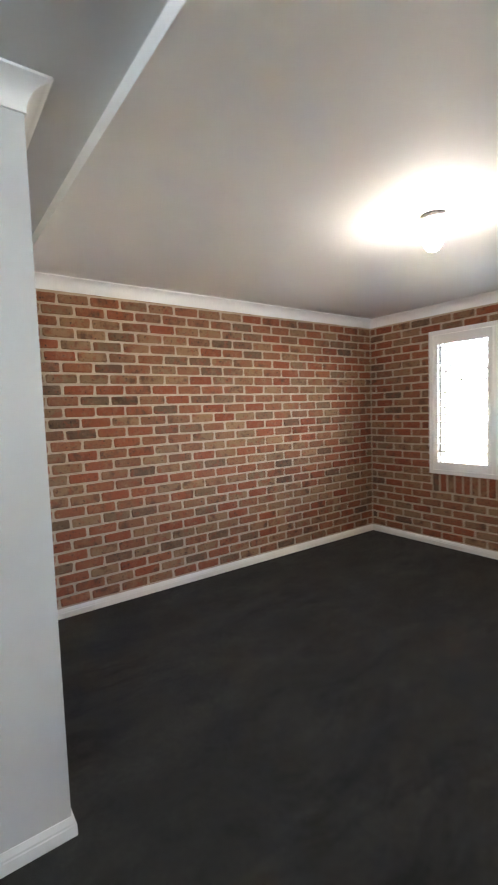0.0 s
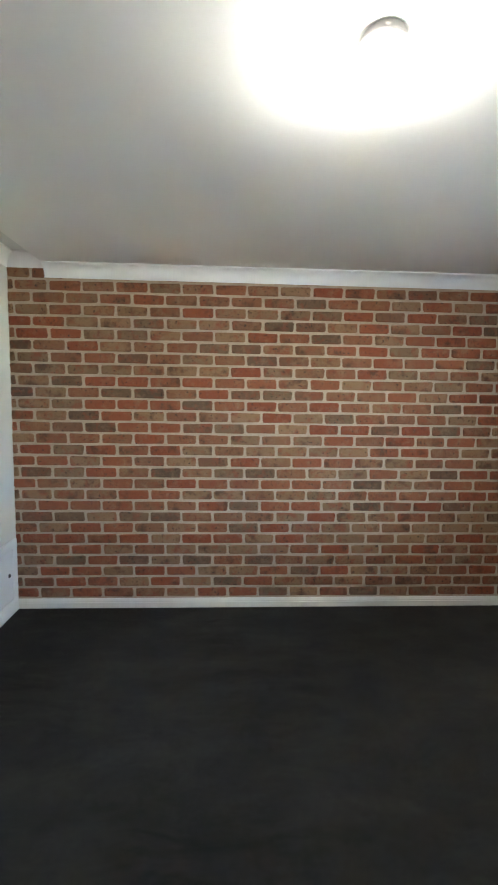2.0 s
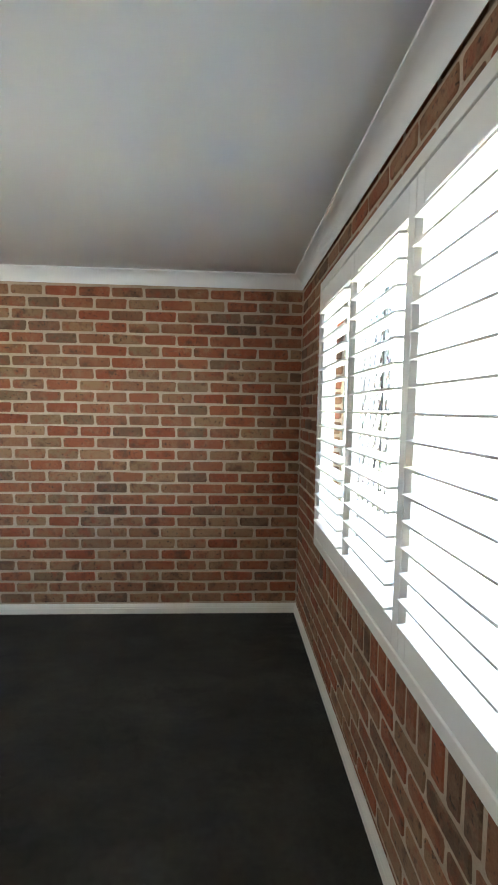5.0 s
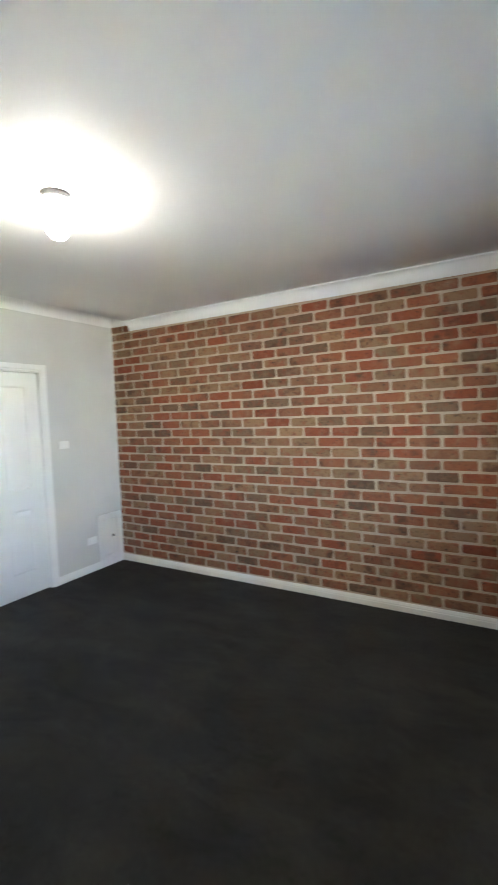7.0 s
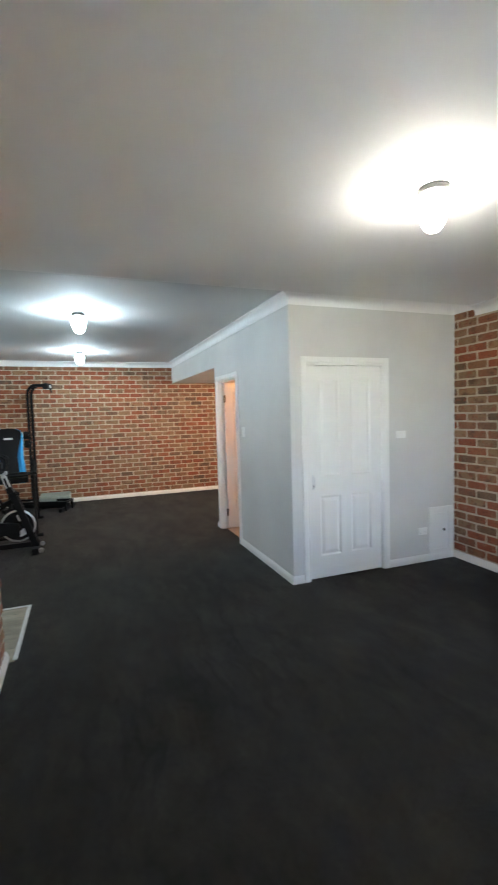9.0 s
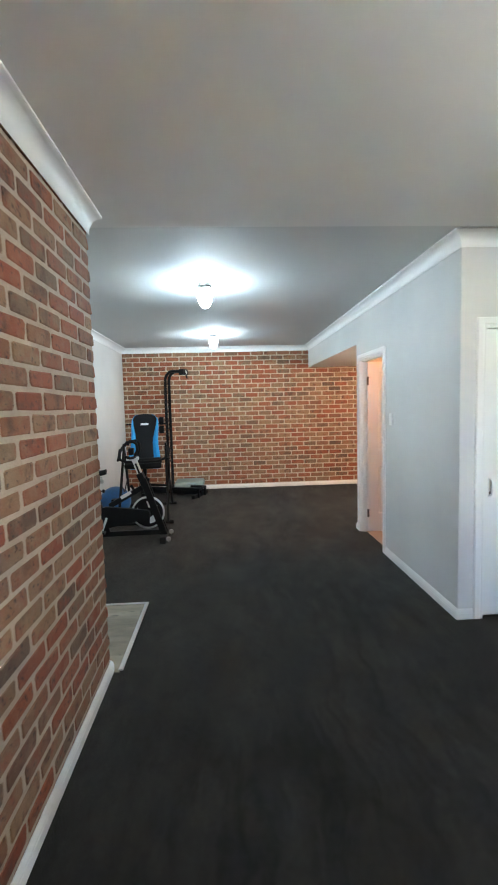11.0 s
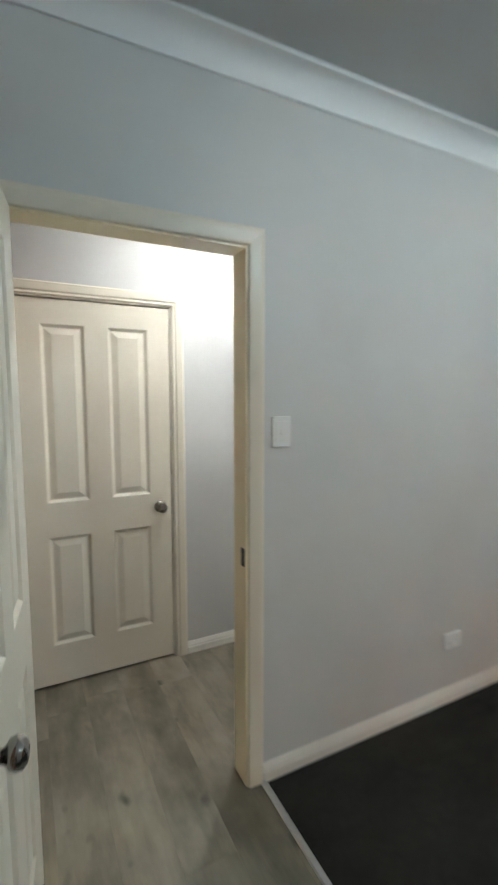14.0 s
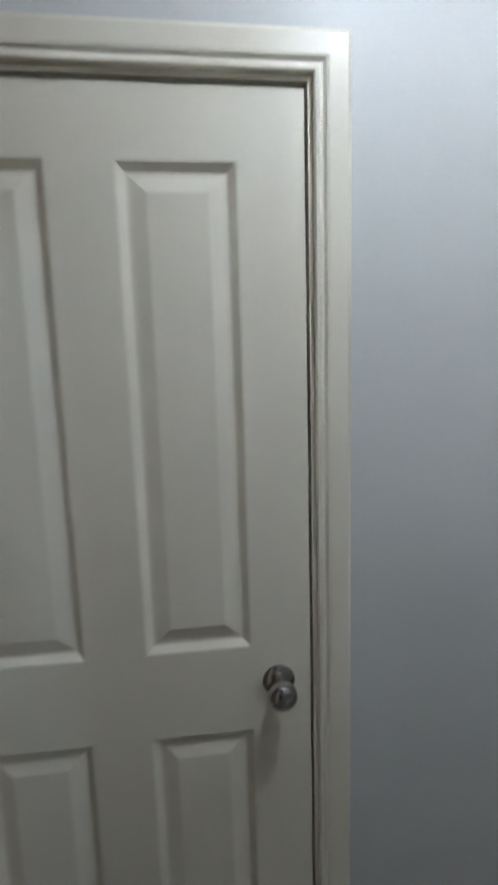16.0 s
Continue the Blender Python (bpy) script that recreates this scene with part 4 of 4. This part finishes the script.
            bmesh.ops.recalc_face_normals(bm, faces=bm.faces[:])
            part("spoke_plate", bm, SWITCH, wheel, "white spoke plate")
    part("hub", lathe(bmesh.new(), ((0, -0.06), (0.018, -0.06), (0.030, -0.03), (0.030, 0.03), (0.018, 0.06), (0, 0.06)), c, (0, 1, 0), 20), BLACK, wheel, "", True)
    # cranks and pedals
    for s, a in ((-1, 250), (1, 70)):
        e = Vector((-0.18 + 0.165 * math.cos(radians(a)), s * 0.115, 0.30 + 0.165 * math.sin(radians(a))))
        crank = part("crank", bar(bmesh.new(), (-0.18, s * 0.10, 0.30), e, 0.014, 0.026, 0.003), STEEL, bike)
        part("pedal", box(bmesh.new(), (e.x - 0.05, min(e.y + s * 0.01, e.y + s * 0.10), e.z - 0.012), (e.x + 0.05, max(e.y + s * 0.01, e.y + s * 0.10), e.z + 0.012), 0.005, 2), BLACK, crank, "black pedal")
    for s in (-1, 1):
        bm = bar(bmesh.new(), (-0.02, s * 0.0335, 0.515), (0.10, s * 0.0335, 0.580), 0.004, 0.036, 0.0)
        part("sticker", bm, SWITCH, bike, "pale paper sticker")
        bm = bar(bmesh.new(), (0.165, s * 0.0245, 0.918), (0.205, s * 0.0245, 0.80), 0.003, 0.022, 0.0)
        part("post_scale", bm, BLACK, bike, "dark height scale on the post")
    part("resistance_knob", tube(bmesh.new(), [(0.13, 0, 0.60), (0.095, 0, 0.66)], [0.012, 0.020], 12), RUBBER, bike, "", True)
    bike.matrix_basis = at
    return bike


spin_bike(pose(-6.47, -4.77, 0, 0, 0, 91))


def inversion_table(at):
    """Back rest facing +x, side frames of two legs each."""
    table = thing("inversion_table", (0, 0, 0), "black inversion table with blue and black padded backrest", "inversion table")
    for s in (-1, 1):
        y = s * 0.33
        apex = Vector((0.05, y * 0.9, 1.00))
        for x in (0.62, -0.58):
            part("leg", tube(bmesh.new(), [apex, (x, y, 0.02)], 0.019, 10), BLACK, table, "", True)
        part("hinge_plate", box(bmesh.new(), (0.0, y * 0.9 - 0.012, 0.93), (0.10, y * 0.9 + 0.012, 1.06), 0.005, 2), BLACK, table)
        part("pivot_knob", lathe(bmesh.new(), ((0, 0), (0.02, 0), (0.026, 0.01), (0.026, 0.03), (0.015, 0.04), (0, 0.04)), (0.05, y * 0.9, 1.0), (0, s, 0), 16), RUBBER, table, "", True)
        part("spreader", tube(bmesh.new(), [(0.33, y * 0.96, 0.5), (0.04, y * 0.96, 0.36), (-0.28, y * 0.96, 0.5)], 0.008, 8), BLACK, table, "", True)
        part("grab_handle", tube(bmesh.new(), [apex, (0.12, y * 1.05, 0.98), (0.25, y * 1.05, 0.88), (0.42, y * 1.0, 0.86)], 0.016, 10), RUBBER, table, "black foam grab handle", True)
    for x in (0.62, -0.58):
        cross = part("cross_tube", tube(bmesh.new(), [(x, -0.36, 0.022), (x, 0.36, 0.022)], 0.020, 10), BLACK, table, "", True)
        for s in (-1, 1):
            part("rubber_foot", tube(bmesh.new(), [(x, s * 0.35, 0.024), (x, s * 0.40, 0.024)], 0.024, 12), RUBBER, cross, "", True)
    # backrest: outline narrowing to the waist, blue sides and black middle; leans back a little
    lean = pose(0.20, 0, 0.70, 0, -27, 0)
    widths = ((0.0, 0.205), (0.05, 0.225), (0.20, 0.215), (0.38, 0.192), (0.52, 0.190), (0.66, 0.195), (0.76, 0.190), (0.81, 0.160), (0.84, 0.10))

    def split(h):
        return 0.60 if h < 0.25 else min(0.99, 0.60 + 0.9 * max(0.0, h - 0.42))

    def slab(inner, outer, thick, material, name, owner, label, x0=0.0):
        bm = bmesh.new()
        rows = []
        for h, w in widths:
            i, o = (e if abs(e) == 1 else split(h) * e * 2 for e in (inner, outer))
            rows.append([bm.verts.new((x, w * u, h)) for x, u in ((x0, i), (x0 + thick * 0.7, i), (x0 + thick, (i + o) / 2), (x0 + thick * 0.7, o), (x0, o))])
        for q, w in zip(rows, rows[1:]):
            for i in range(5):
                bm.faces.new((q[i], q[(i + 1) % 5], w[(i + 1) % 5], w[i]))
        bm.faces.new(rows[0])
        bm.faces.new(rows[-1][::-1])
        bmesh.ops.recalc_face_normals(bm, faces=bm.faces[:])
        bm.transform(lean)
        return part(name, bm, material, owner, label, True)

    rest = slab(-0.50, 0.50, 0.072, VINYL, "backrest", table, "black vinyl backrest middle", 0.002)
    slab(-1.0, -0.49, 0.065, BLUE, "side_bolster", rest, "bright blue side bolster")
    slab(0.49, 1.0, 0.065, BLUE, "side_bolster", rest, "bright blue side bolster")
    bm = box(bmesh.new(), (0.071, -0.055, 0.655), (0.078, 0.055, 0.685))
    bm.transform(lean)
    part("badge", bm, SWITCH, rest, "white lettering bar")
    bm = box(bmesh.new(), (-0.03, -0.12, 0.02), (0.0, 0.12, 0.78), 0.006, 2)
    bm.transform(lean)
    part("back_board", bm, BLACK, table)
    part("main_boom", bar(bmesh.new(), (0.16, 0, 0.74), (0.36, 0, 0.38), 0.05, 0.05, 0.005), BLACK, table)
    part("front_handle", tube(bmesh.new(), [(0.05, -0.31, 1.00), (0.20, -0.33, 0.96), (0.40, -0.31, 0.87), (0.47, -0.20, 0.84), (0.48, 0.0, 0.835), (0.47, 0.20, 0.84), (0.40, 0.31, 0.87), (0.20, 0.33, 0.96), (0.05, 0.31, 1.00)], 0.019, 10), RUBBER, table, "black padded front handle", True)
    for z, x in ((0.83, 0.30), (0.77, 0.38)):
        part("foam_roller", tube(bmesh.new(), [(x, -0.25, z), (x, -0.24, z), (x, 0.24, z), (x, 0.25, z)], [0.03, 0.042, 0.042, 0.03], 16), RUBBER, table, "black foam roller", True)
    part("head_bar", tube(bmesh.new(), [(-0.16, -0.28, 1.33), (-0.18, -0.10, 1.33), (-0.18, 0.10, 1.33), (-0.16, 0.30, 1.33)], 0.014, 10), RUBBER, table, "", True)
    for z in (1.37, 1.24):
        part("weight_knob", lathe(bmesh.new(), ((0, 0), (0.045, 0), (0.062, 0.02), (0.055, 0.07), (0, 0.07)), (-0.16, 0.20, z), (0, 1, 0), 18), RUBBER, table, "", True)
    table.matrix_basis = at
    return table


inversion_table(pose(-7.76, -4.715, 0, 0, 0, 4))


def pull_tower(at):
    """Twin uprights that bend forward at the top, on a long low base."""
    tower = thing("pull_down_tower", (0, 0, 0), "tall black twin-post pull-down tower with a curved top", "gym tower")
    for y in (-0.065, 0.065):
        points = [(0, y, 0.06), (0, y, 2.02)] + [(0.14 - 0.14 * math.cos(radians(a)), y, 2.02 + 0.17 * math.sin(radians(a))) for a in range(15, 91, 15)] + [(0.27, y, 2.19), (0.36, y, 2.15)]
        post = part("upright", tube(bmesh.new(), points, 0.026, 10), BLACK, tower, "", True)
        for k in range(22):
            z = 0.25 + k * 0.078
            part("peg", tube(bmesh.new(), [(0.0, y - 0.022, z), (0.0, y - 0.046, z)], 0.011, 6), BLACK, post)
    part("top_bracket", box(bmesh.new(), (0.28, -0.09, 2.12), (0.37, 0.09, 2.22), 0.01, 2), BLACK, tower)
    part("pulley", lathe(bmesh.new(), ((0, -0.012), (0.05, -0.012), (0.042, -0.003), (0.042, 0.003), (0.05, 0.012), (0, 0.012)), (0.34, 0, 2.16), (0, 1, 0), 24), STEEL, tower, "steel pulley", True)
    part("hanging_grip", tube(bmesh.new(), [(0.36, -0.05, 2.17), (0.39, -0.03, 2.12), (0.395, 0.0, 2.06)], 0.014, 8), RUBBER, tower, "", True)
    part("base_rail", bar(bmesh.new(), (-0.45, 0, 0.075), (0.60, 0, 0.075), 0.06, 0.08, 0.006), BLACK, tower)
    for x in (-0.42, 0.56):
        part("foot_bar", bar(bmesh.new(), (x, -0.28, 0.032), (x, 0.28, 0.032), 0.06, 0.06, 0.006), BLACK, tower)
    for y in (-0.13, 0.13):
        part("upper_rail", bar(bmesh.new(), (-0.55, y, 0.150), (0.62, y, 0.150), 0.040, 0.04, 0.006), BLACK, tower)
        for x in (-0.52, 0.60):
            part("rail_leg", bar(bmesh.new(), (x, y, 0.0), (x, y, 0.135), 0.036, 0.036, 0.004), BLACK, tower)
    for x in (-0.52, 0.0, 0.60):
        part("cross_bar", bar(bmesh.new(), (x, -0.13, 0.150), (x, 0.13, 0.150), 0.034, 0.034, 0.004), BLACK, tower)
    for z in (0.62, 1.20):
        part("cross_brace", bar(bmesh.new(), (0, -0.065, z), (0, 0.065, z), 0.04, 0.02, 0.003), BLACK, tower)
    tower.matrix_basis = at
    return tower


pull_tower(pose(-9.16, -4.535, 0, 0, 0, 68))

step = thing("step_platform", (-9.38, -4.22, 0), "low grey-green padded platform on black tube legs by the wall", "step platform")
part("deck", box(bmesh.new(), (-9.62, -4.48, 0.105), (-9.14, -3.955, 0.225), 0.035, 3), SAGE, step, "grey-green moulded deck")
for y in (-4.42, -4.01):
    part("leg_frame", tube(bmesh.new(), [(-9.58, y, 0.012), (-9.58, y, 0.10), (-9.54, y, 0.125), (-9.20, y, 0.13), (-9.13, y, 0.12), (-9.11, y, 0.09), (-9.11, y, 0.012)], 0.014, 10), BLACK, step, "", True)
part("stretcher", tube(bmesh.new(), [(-9.11, -4.42, 0.03), (-9.11, -4.01, 0.03)], 0.013, 10), BLACK, step, "", True)

ball = thing("gym_ball", (-7.75, -5.18, 0), "dark blue rubber gym ball against the wall", "gym ball")
bm = bmesh.new()
lathe(bm, [(0.222 * math.sin(radians(a)), 0.215 - 0.215 * math.cos(radians(a))) for a in range(0, 181, 6)], (-7.75, -5.18, 0), (0, 0, 1), 40)
part("ball_skin", bm, BALL, ball, "", True)
part("valve", lathe(bmesh.new(), ((0, 0), (0.012, 0), (0.010, 0.006), (0, 0.006)), (-7.75 + 0.219, -5.18, 0.215), (1, 0, 0), 12), SWITCH, ball)

# ---- outside the window ----
# Ground pale and green-tinted on purpose, to bounce daylight up through the louvres.
GROUND = plain("pale_bounce_ground", (0.54, 0.57, 0.43), 0.95, 0, 3, 0.25)
TIMBER = wood_material("fence_timber", (0.07, 0.036, 0.019), (0.11, 0.06, 0.032), (0.16, 0.09, 0.05), "Z", 20, 0.7, False)
PALE = painted("pale_fence", (0.72, 0.69, 0.60), 0.7)
LEAF = leaf_material()
structure("ground", boxes(((0.25, -300, -0.6), (400, 300, -0.35)), ((-300, 1.0, -0.6), (0.25, 300, -0.35)), ((-300, -300, -0.6), (0.25, -7.9, -0.35))), GROUND, "pale garden ground, tinted green to bounce daylight in")
# Fence added as a pale sunlit backdrop that throws daylight into the window.
fence = thing("bounce_fence", (6.2, 2, -0.35), "added pale cream panel fence with timber posts, bounces daylight in", "fence")
for k in range(9):
    y = -6.0 + k * 2.0
    part("post", box(bmesh.new(), (6.14, y - 0.05, -0.35), (6.26, y + 0.05, 1.55), 0.006), PALE, fence)
    if k < 8:
        for q in range(10):
            part("fence_board", box(bmesh.new(), (6.19, y + 0.05 + q * 0.19, -0.30), (6.21, y + 0.05 + q * 0.19 + 0.182, 1.45), 0.003), PALE, fence)
for z in (-0.1, 1.3):
    part("rail", box(bmesh.new(), (6.211, -6.0, z - 0.04), (6.25, 10.0, z + 0.04)), PALE, fence)


def garden_tree(at, height, spread, seed):
    rng = random.Random(seed)
    x, y, z = at
    tree = thing("garden_tree", at, "leafy green garden tree beyond the fence", "tree")
    bm = bmesh.new()
    tube(bm, [(x, y, z), (x + 0.05, y - 0.03, z + height * 0.3), (x - 0.04, y + 0.06, z + height * 0.6), (x, y, z + height * 0.9)], [0.13, 0.10, 0.07, 0.02], 10)
    tips = []
    for k in range(12):
        a = k * 2.4
        h = height * rng.uniform(0.45, 0.85)
        end = Vector((x + spread * math.cos(a) * rng.uniform(0.5, 1), y + spread * math.sin(a) * rng.uniform(0.5, 1), z + h + rng.uniform(0.1, 0.8)))
        tube(bm, [(x, y, z + h * 0.75), (Vector((x, y, z + h * 0.75)) + end) / 2 + Vector((0, 0, 0.15)), end], [0.05, 0.03, 0.008], 6)
        tips.append(end)
    part("trunk", bm, TIMBER, tree, "brown bark", True)
    pts, faces = [], []
    for k in range(4200):
        c = rng.choice(tips) + Vector([rng.gauss(0, spread * 0.24) for _ in range(3)])
        u = Vector([rng.gauss(0, 1) for _ in range(3)]).normalized()
        v = u.orthogonal().normalized()
        n = len(pts)
        s = rng.uniform(0.05, 0.09)
        pts += [c - u * s, c + v * s * 0.45, c + u * s, c - v * s * 0.45]
        faces.append((n, n + 1, n + 2, n + 3))
    data = bpy.data.meshes.new("crown")
    data.from_pydata(pts, [], faces)
    data.materials.append(LEAF)
    crown = new("crown", data)
    crown.parent = tree
    crown.matrix_parent_inverse = tree.matrix_basis.inverted()
    tagged(crown, "small green leaves", "", "", "stuff")


garden_tree((8.4, 5.6, -0.35), 4.6, 1.7, 3)
garden_tree((9.6, -4.6, -0.35), 3.6, 1.3, 4)


# ---- pieces of floors and walls ----
def plank_floor():
    floor = structure("floor_planks", boxes(((-4.683, Y_SOUTH - 0.05, -0.119), (X_BRK + 0.01, Y_BRK + 0.052, -0.004)), ((-7.0, -7.2, -0.119), (X_BRK + 0.01, Y_SOUTH - 0.05, -0.004))),
                      PLANK, "grey-brown oak-look plank floor")
    rng = random.Random(5)
    width, length = 0.182, 1.22
    shapes = {}
    x1 = X_BRK + 0.005
    while x1 > -7.0:
        x0 = max(x1 - width, -7.0)
        for a, b, lo, hi in (((x0, x1, Y_HALL - 0.09, Y_BRK + 0.050),) if x0 > -4.683 else
                             ((max(x0, -4.683), x1, Y_HALL - 0.09, Y_BRK + 0.050), (x0, min(x1, -4.683), Y_HALL - 0.09, Y_SOUTH - 0.04)) if x1 > -4.683 else
                             ((x0, x1, Y_HALL - 0.09, Y_SOUTH - 0.04),)):
            y = lo - rng.random() * length
            while y < hi:
                c, d = max(y, lo), min(y + length, hi)
                if d - c > 0.03:
                    w, h = round(b - a - 0.0004, 4), round(d - c - 0.0004, 4)
                    if (w, h) not in shapes:
                        bm = bmesh.new()
                        box(bm, (-w / 2, -h / 2, -0.008), (w / 2, h / 2, 0.004), 0.0002)
                        ob = mesh_ob("plank", bm, PLANK, floor)
                        shapes[(w, h)] = ob.data
                    else:
                        ob = new("plank", shapes[(w, h)])
                        ob.parent = floor
                    ob.location = ((a + b) / 2, (c + d) / 2, 0)
                y += length
        x1 = x0


plank_floor()
bm = bmesh.new()
EDGE = [(-0.014, 0), (-0.014, 0.005), (-0.008, 0.009), (0.008, 0.009), (0.014, 0.005), (0.014, 0)]
sweep(bm, (-4.683, Y_SOUTH + 0.002, 0), (-4.683, Y_BRK + 0.052, 0), (-1, 0, 0), (0, 0, 1), EDGE, 0, 1)
sweep(bm, (-4.683, Y_BRK + 0.052, 0), (X_BRK - 0.016, Y_BRK + 0.052, 0), (0, 1, 0), (0, 0, 1), EDGE, 1, 0)
structure("trim_floor_edge", bm, ALU, "pale aluminium edging strip between planks and carpet")


def brick_shape(w, h, rng, deep=0.028):
    """One tumbled brick: points and faces, face at y = 0 towards -y, open at its back."""
    cut = min(0.009, w / 6)
    outer = [(-w / 2 + cut, -h / 2), (w / 2 - cut, -h / 2), (w / 2, -h / 2 + cut), (w / 2, h / 2 - cut),
             (w / 2 - cut, h / 2), (-w / 2 + cut, h / 2), (-w / 2, h / 2 - cut), (-w / 2, -h / 2 + cut)]
    worn = [(x + rng.uniform(-0.0042, 0.0042), z + rng.uniform(-0.0036, 0.0036)) for x, z in outer]
    k = len(outer)
    pts = []
    for inset, depth in ((0.0, deep), (0.0, 0.0062), (0.0025, 0.0022), (0.0065, 0.0)):
        for x, z in worn:
            pts.append((x * (1 - 2 * inset / w), depth + (rng.uniform(0, 0.0016) if depth < 0.005 else 0), z * (1 - 2 * inset / h)))
    faces = []
    for ring in (0, 1, 2):
        for i in range(k):
            j = (i + 1) % k
            faces.append((ring * k + i, ring * k + j, (ring + 1) * k + j, (ring + 1) * k + i))
    t = 3 * k
    faces += [tuple(t + i for i in range(k))]
    return pts, faces


BRICK_SHAPES = {}


def brick_data(w, h, variant):
    key = (round(w * 200), round(h * 200), variant if w > 0.2 else variant % 2)
    if key not in BRICK_SHAPES:
        rng = random.Random(hash(key) % 9973)
        pts, faces = brick_shape(w, h, rng)
        data = bpy.data.meshes.new("brick")
        data.from_pydata(pts, [], faces)
        data.materials.append(BRICK)
        BRICK_SHAPES[key] = (pts, faces, data)
    return BRICK_SHAPES[key]


def brick_skin(parent, start, way, out, length, z_to, phases, holes=(), centre=0.0, seed=1, most=300, soldiers=None):
    """Courses of single bricks on a wall: 'most' of them nearest to 'centre' along the wall are pieces, the rest one joined mesh."""
    rng = random.Random(seed)
    start, way, out = Vector(start), Vector(way), Vector(out)
    turn = Matrix((way, -out, Vector((0, 0, 1)))).transposed()
    laid = []
    row = 0
    z = -0.0101
    while z < z_to:
        h = min(COURSE, z_to - z) - 0.0172
        zc = z + 0.0086 + h / 2
        u = phases[row % 2] - LONG * 3
        while u < length:
            spans = [(max(u + 0.0082, 0.0), min(u + LONG - 0.0082, length))]
            for a, b, lo, hi in holes:
                if lo < zc < hi:
                    spans = [s for c, d in spans for s in ((c, min(d, a - 0.004)), (max(c, b + 0.004), d))]
            for c, d in spans:
                if d - c > 0.025 and h > 0.02 and zc + h / 2 > 0.03:
                    laid.append(((c + d) / 2, zc, d - c, h, 0.0))
            u += LONG
        z += COURSE
        row += 1
    if soldiers:
        a, b, lo, hi = soldiers
        count = round((b - a) / COURSE)
        for k in range(count):
            laid.append((a + (k + 0.5) * (b - a) / count, (lo + hi) / 2, hi - lo - 0.01, (b - a) / count - 0.0145, 90.0))
    laid.sort(key=lambda q: abs(q[0] - centre))
    pts_all, faces_all = [], []
    for k, (u, zc, w, h, roll) in enumerate(laid):
        pts, faces, data = brick_data(w, h, rng.randrange(6))
        place = start + way * u + Vector((0, 0, zc)) - out * (0.0025 + rng.uniform(-0.0015, 0.0015))
        spin = turn @ Euler((radians(rng.uniform(-0.5, 0.5)), radians(roll + rng.uniform(-0.4, 0.4)), radians(rng.uniform(-0.4, 0.4)))).to_matrix()
        m = Matrix.Translation(place) @ spin.to_4x4()
        if k < most:
            ob = new("brick", data)
            ob.parent = parent
            ob.matrix_basis = m
        else:
            base = len(pts_all)
            pts_all += [m @ Vector(p) for p in pts]
            faces_all += [tuple(base + i for i in f) for f in faces]
    if faces_all:
        data = bpy.data.meshes.new("bricks")
        data.from_pydata(pts_all, [], faces_all)
        data.materials.append(BRICK_MASS)
        rest = new("bricks", data)
        rest.parent = parent
        tagged(rest, "tumbled tan and red face bricks", "", "", "stuff")


half = LONG / 2
brick_skin(wall_north, (0, 0, 0), (-1, 0, 0), (0, -1, 0), -X_BLK, Z_B, (2.294 - half - LONG * 9, 2.294 - LONG * 9), centre=2.3, seed=11, most=330)
brick_skin(wall_east, (0, Y_BRK, 0), (0, 1, 0), (-1, 0, 0), -Y_BRK, Z_A, (0.03, 0.03 + half),
           holes=((WIN[0] - Y_BRK, WIN[1] - Y_BRK, WIN[2], WIN[3]), (WIN[0] - Y_BRK - 0.01, WIN[1] - Y_BRK + 0.01, 0.63, WIN[2] + 0.02)), centre=3.4, seed=12,
           soldiers=(WIN[0] - Y_BRK - 0.01, WIN[1] - Y_BRK + 0.01, 0.600, 0.815))
brick_skin(wall_south, (X_BRK, Y_BRK, 0), (1, 0, 0), (0, 1, 0), -X_BRK, Z_A + 0.08, (0.0, -half), centre=0.3, seed=13)
brick_skin(wall_south, (X_BRK, Y_HALL, 0), (0, 1, 0), (-1, 0, 0), Y_BRK - Y_HALL, Z_B, ((Y_BRK - Y_HALL) % LONG - half, (Y_BRK - Y_HALL) % LONG), centre=0.3, seed=14, most=0)
brick_skin(wall_west, (X_WEST, Y_SOUTH, 0), (0, 1, 0), (1, 0, 0), -Y_SOUTH - 0.06, Z_B, (0.07, 0.07 + half), centre=2.2, seed=15)
brick_skin(wall_east, (0.112, WIN[1] - 0.007, 0), (-1, 0, 0), (0, -1, 0), 0.108, Z_A, (0.0, 0.0), holes=((-1, 1, -1, WIN[2] + 0.03), (-1, 1, WIN[3] - 0.03, 9)), seed=16)
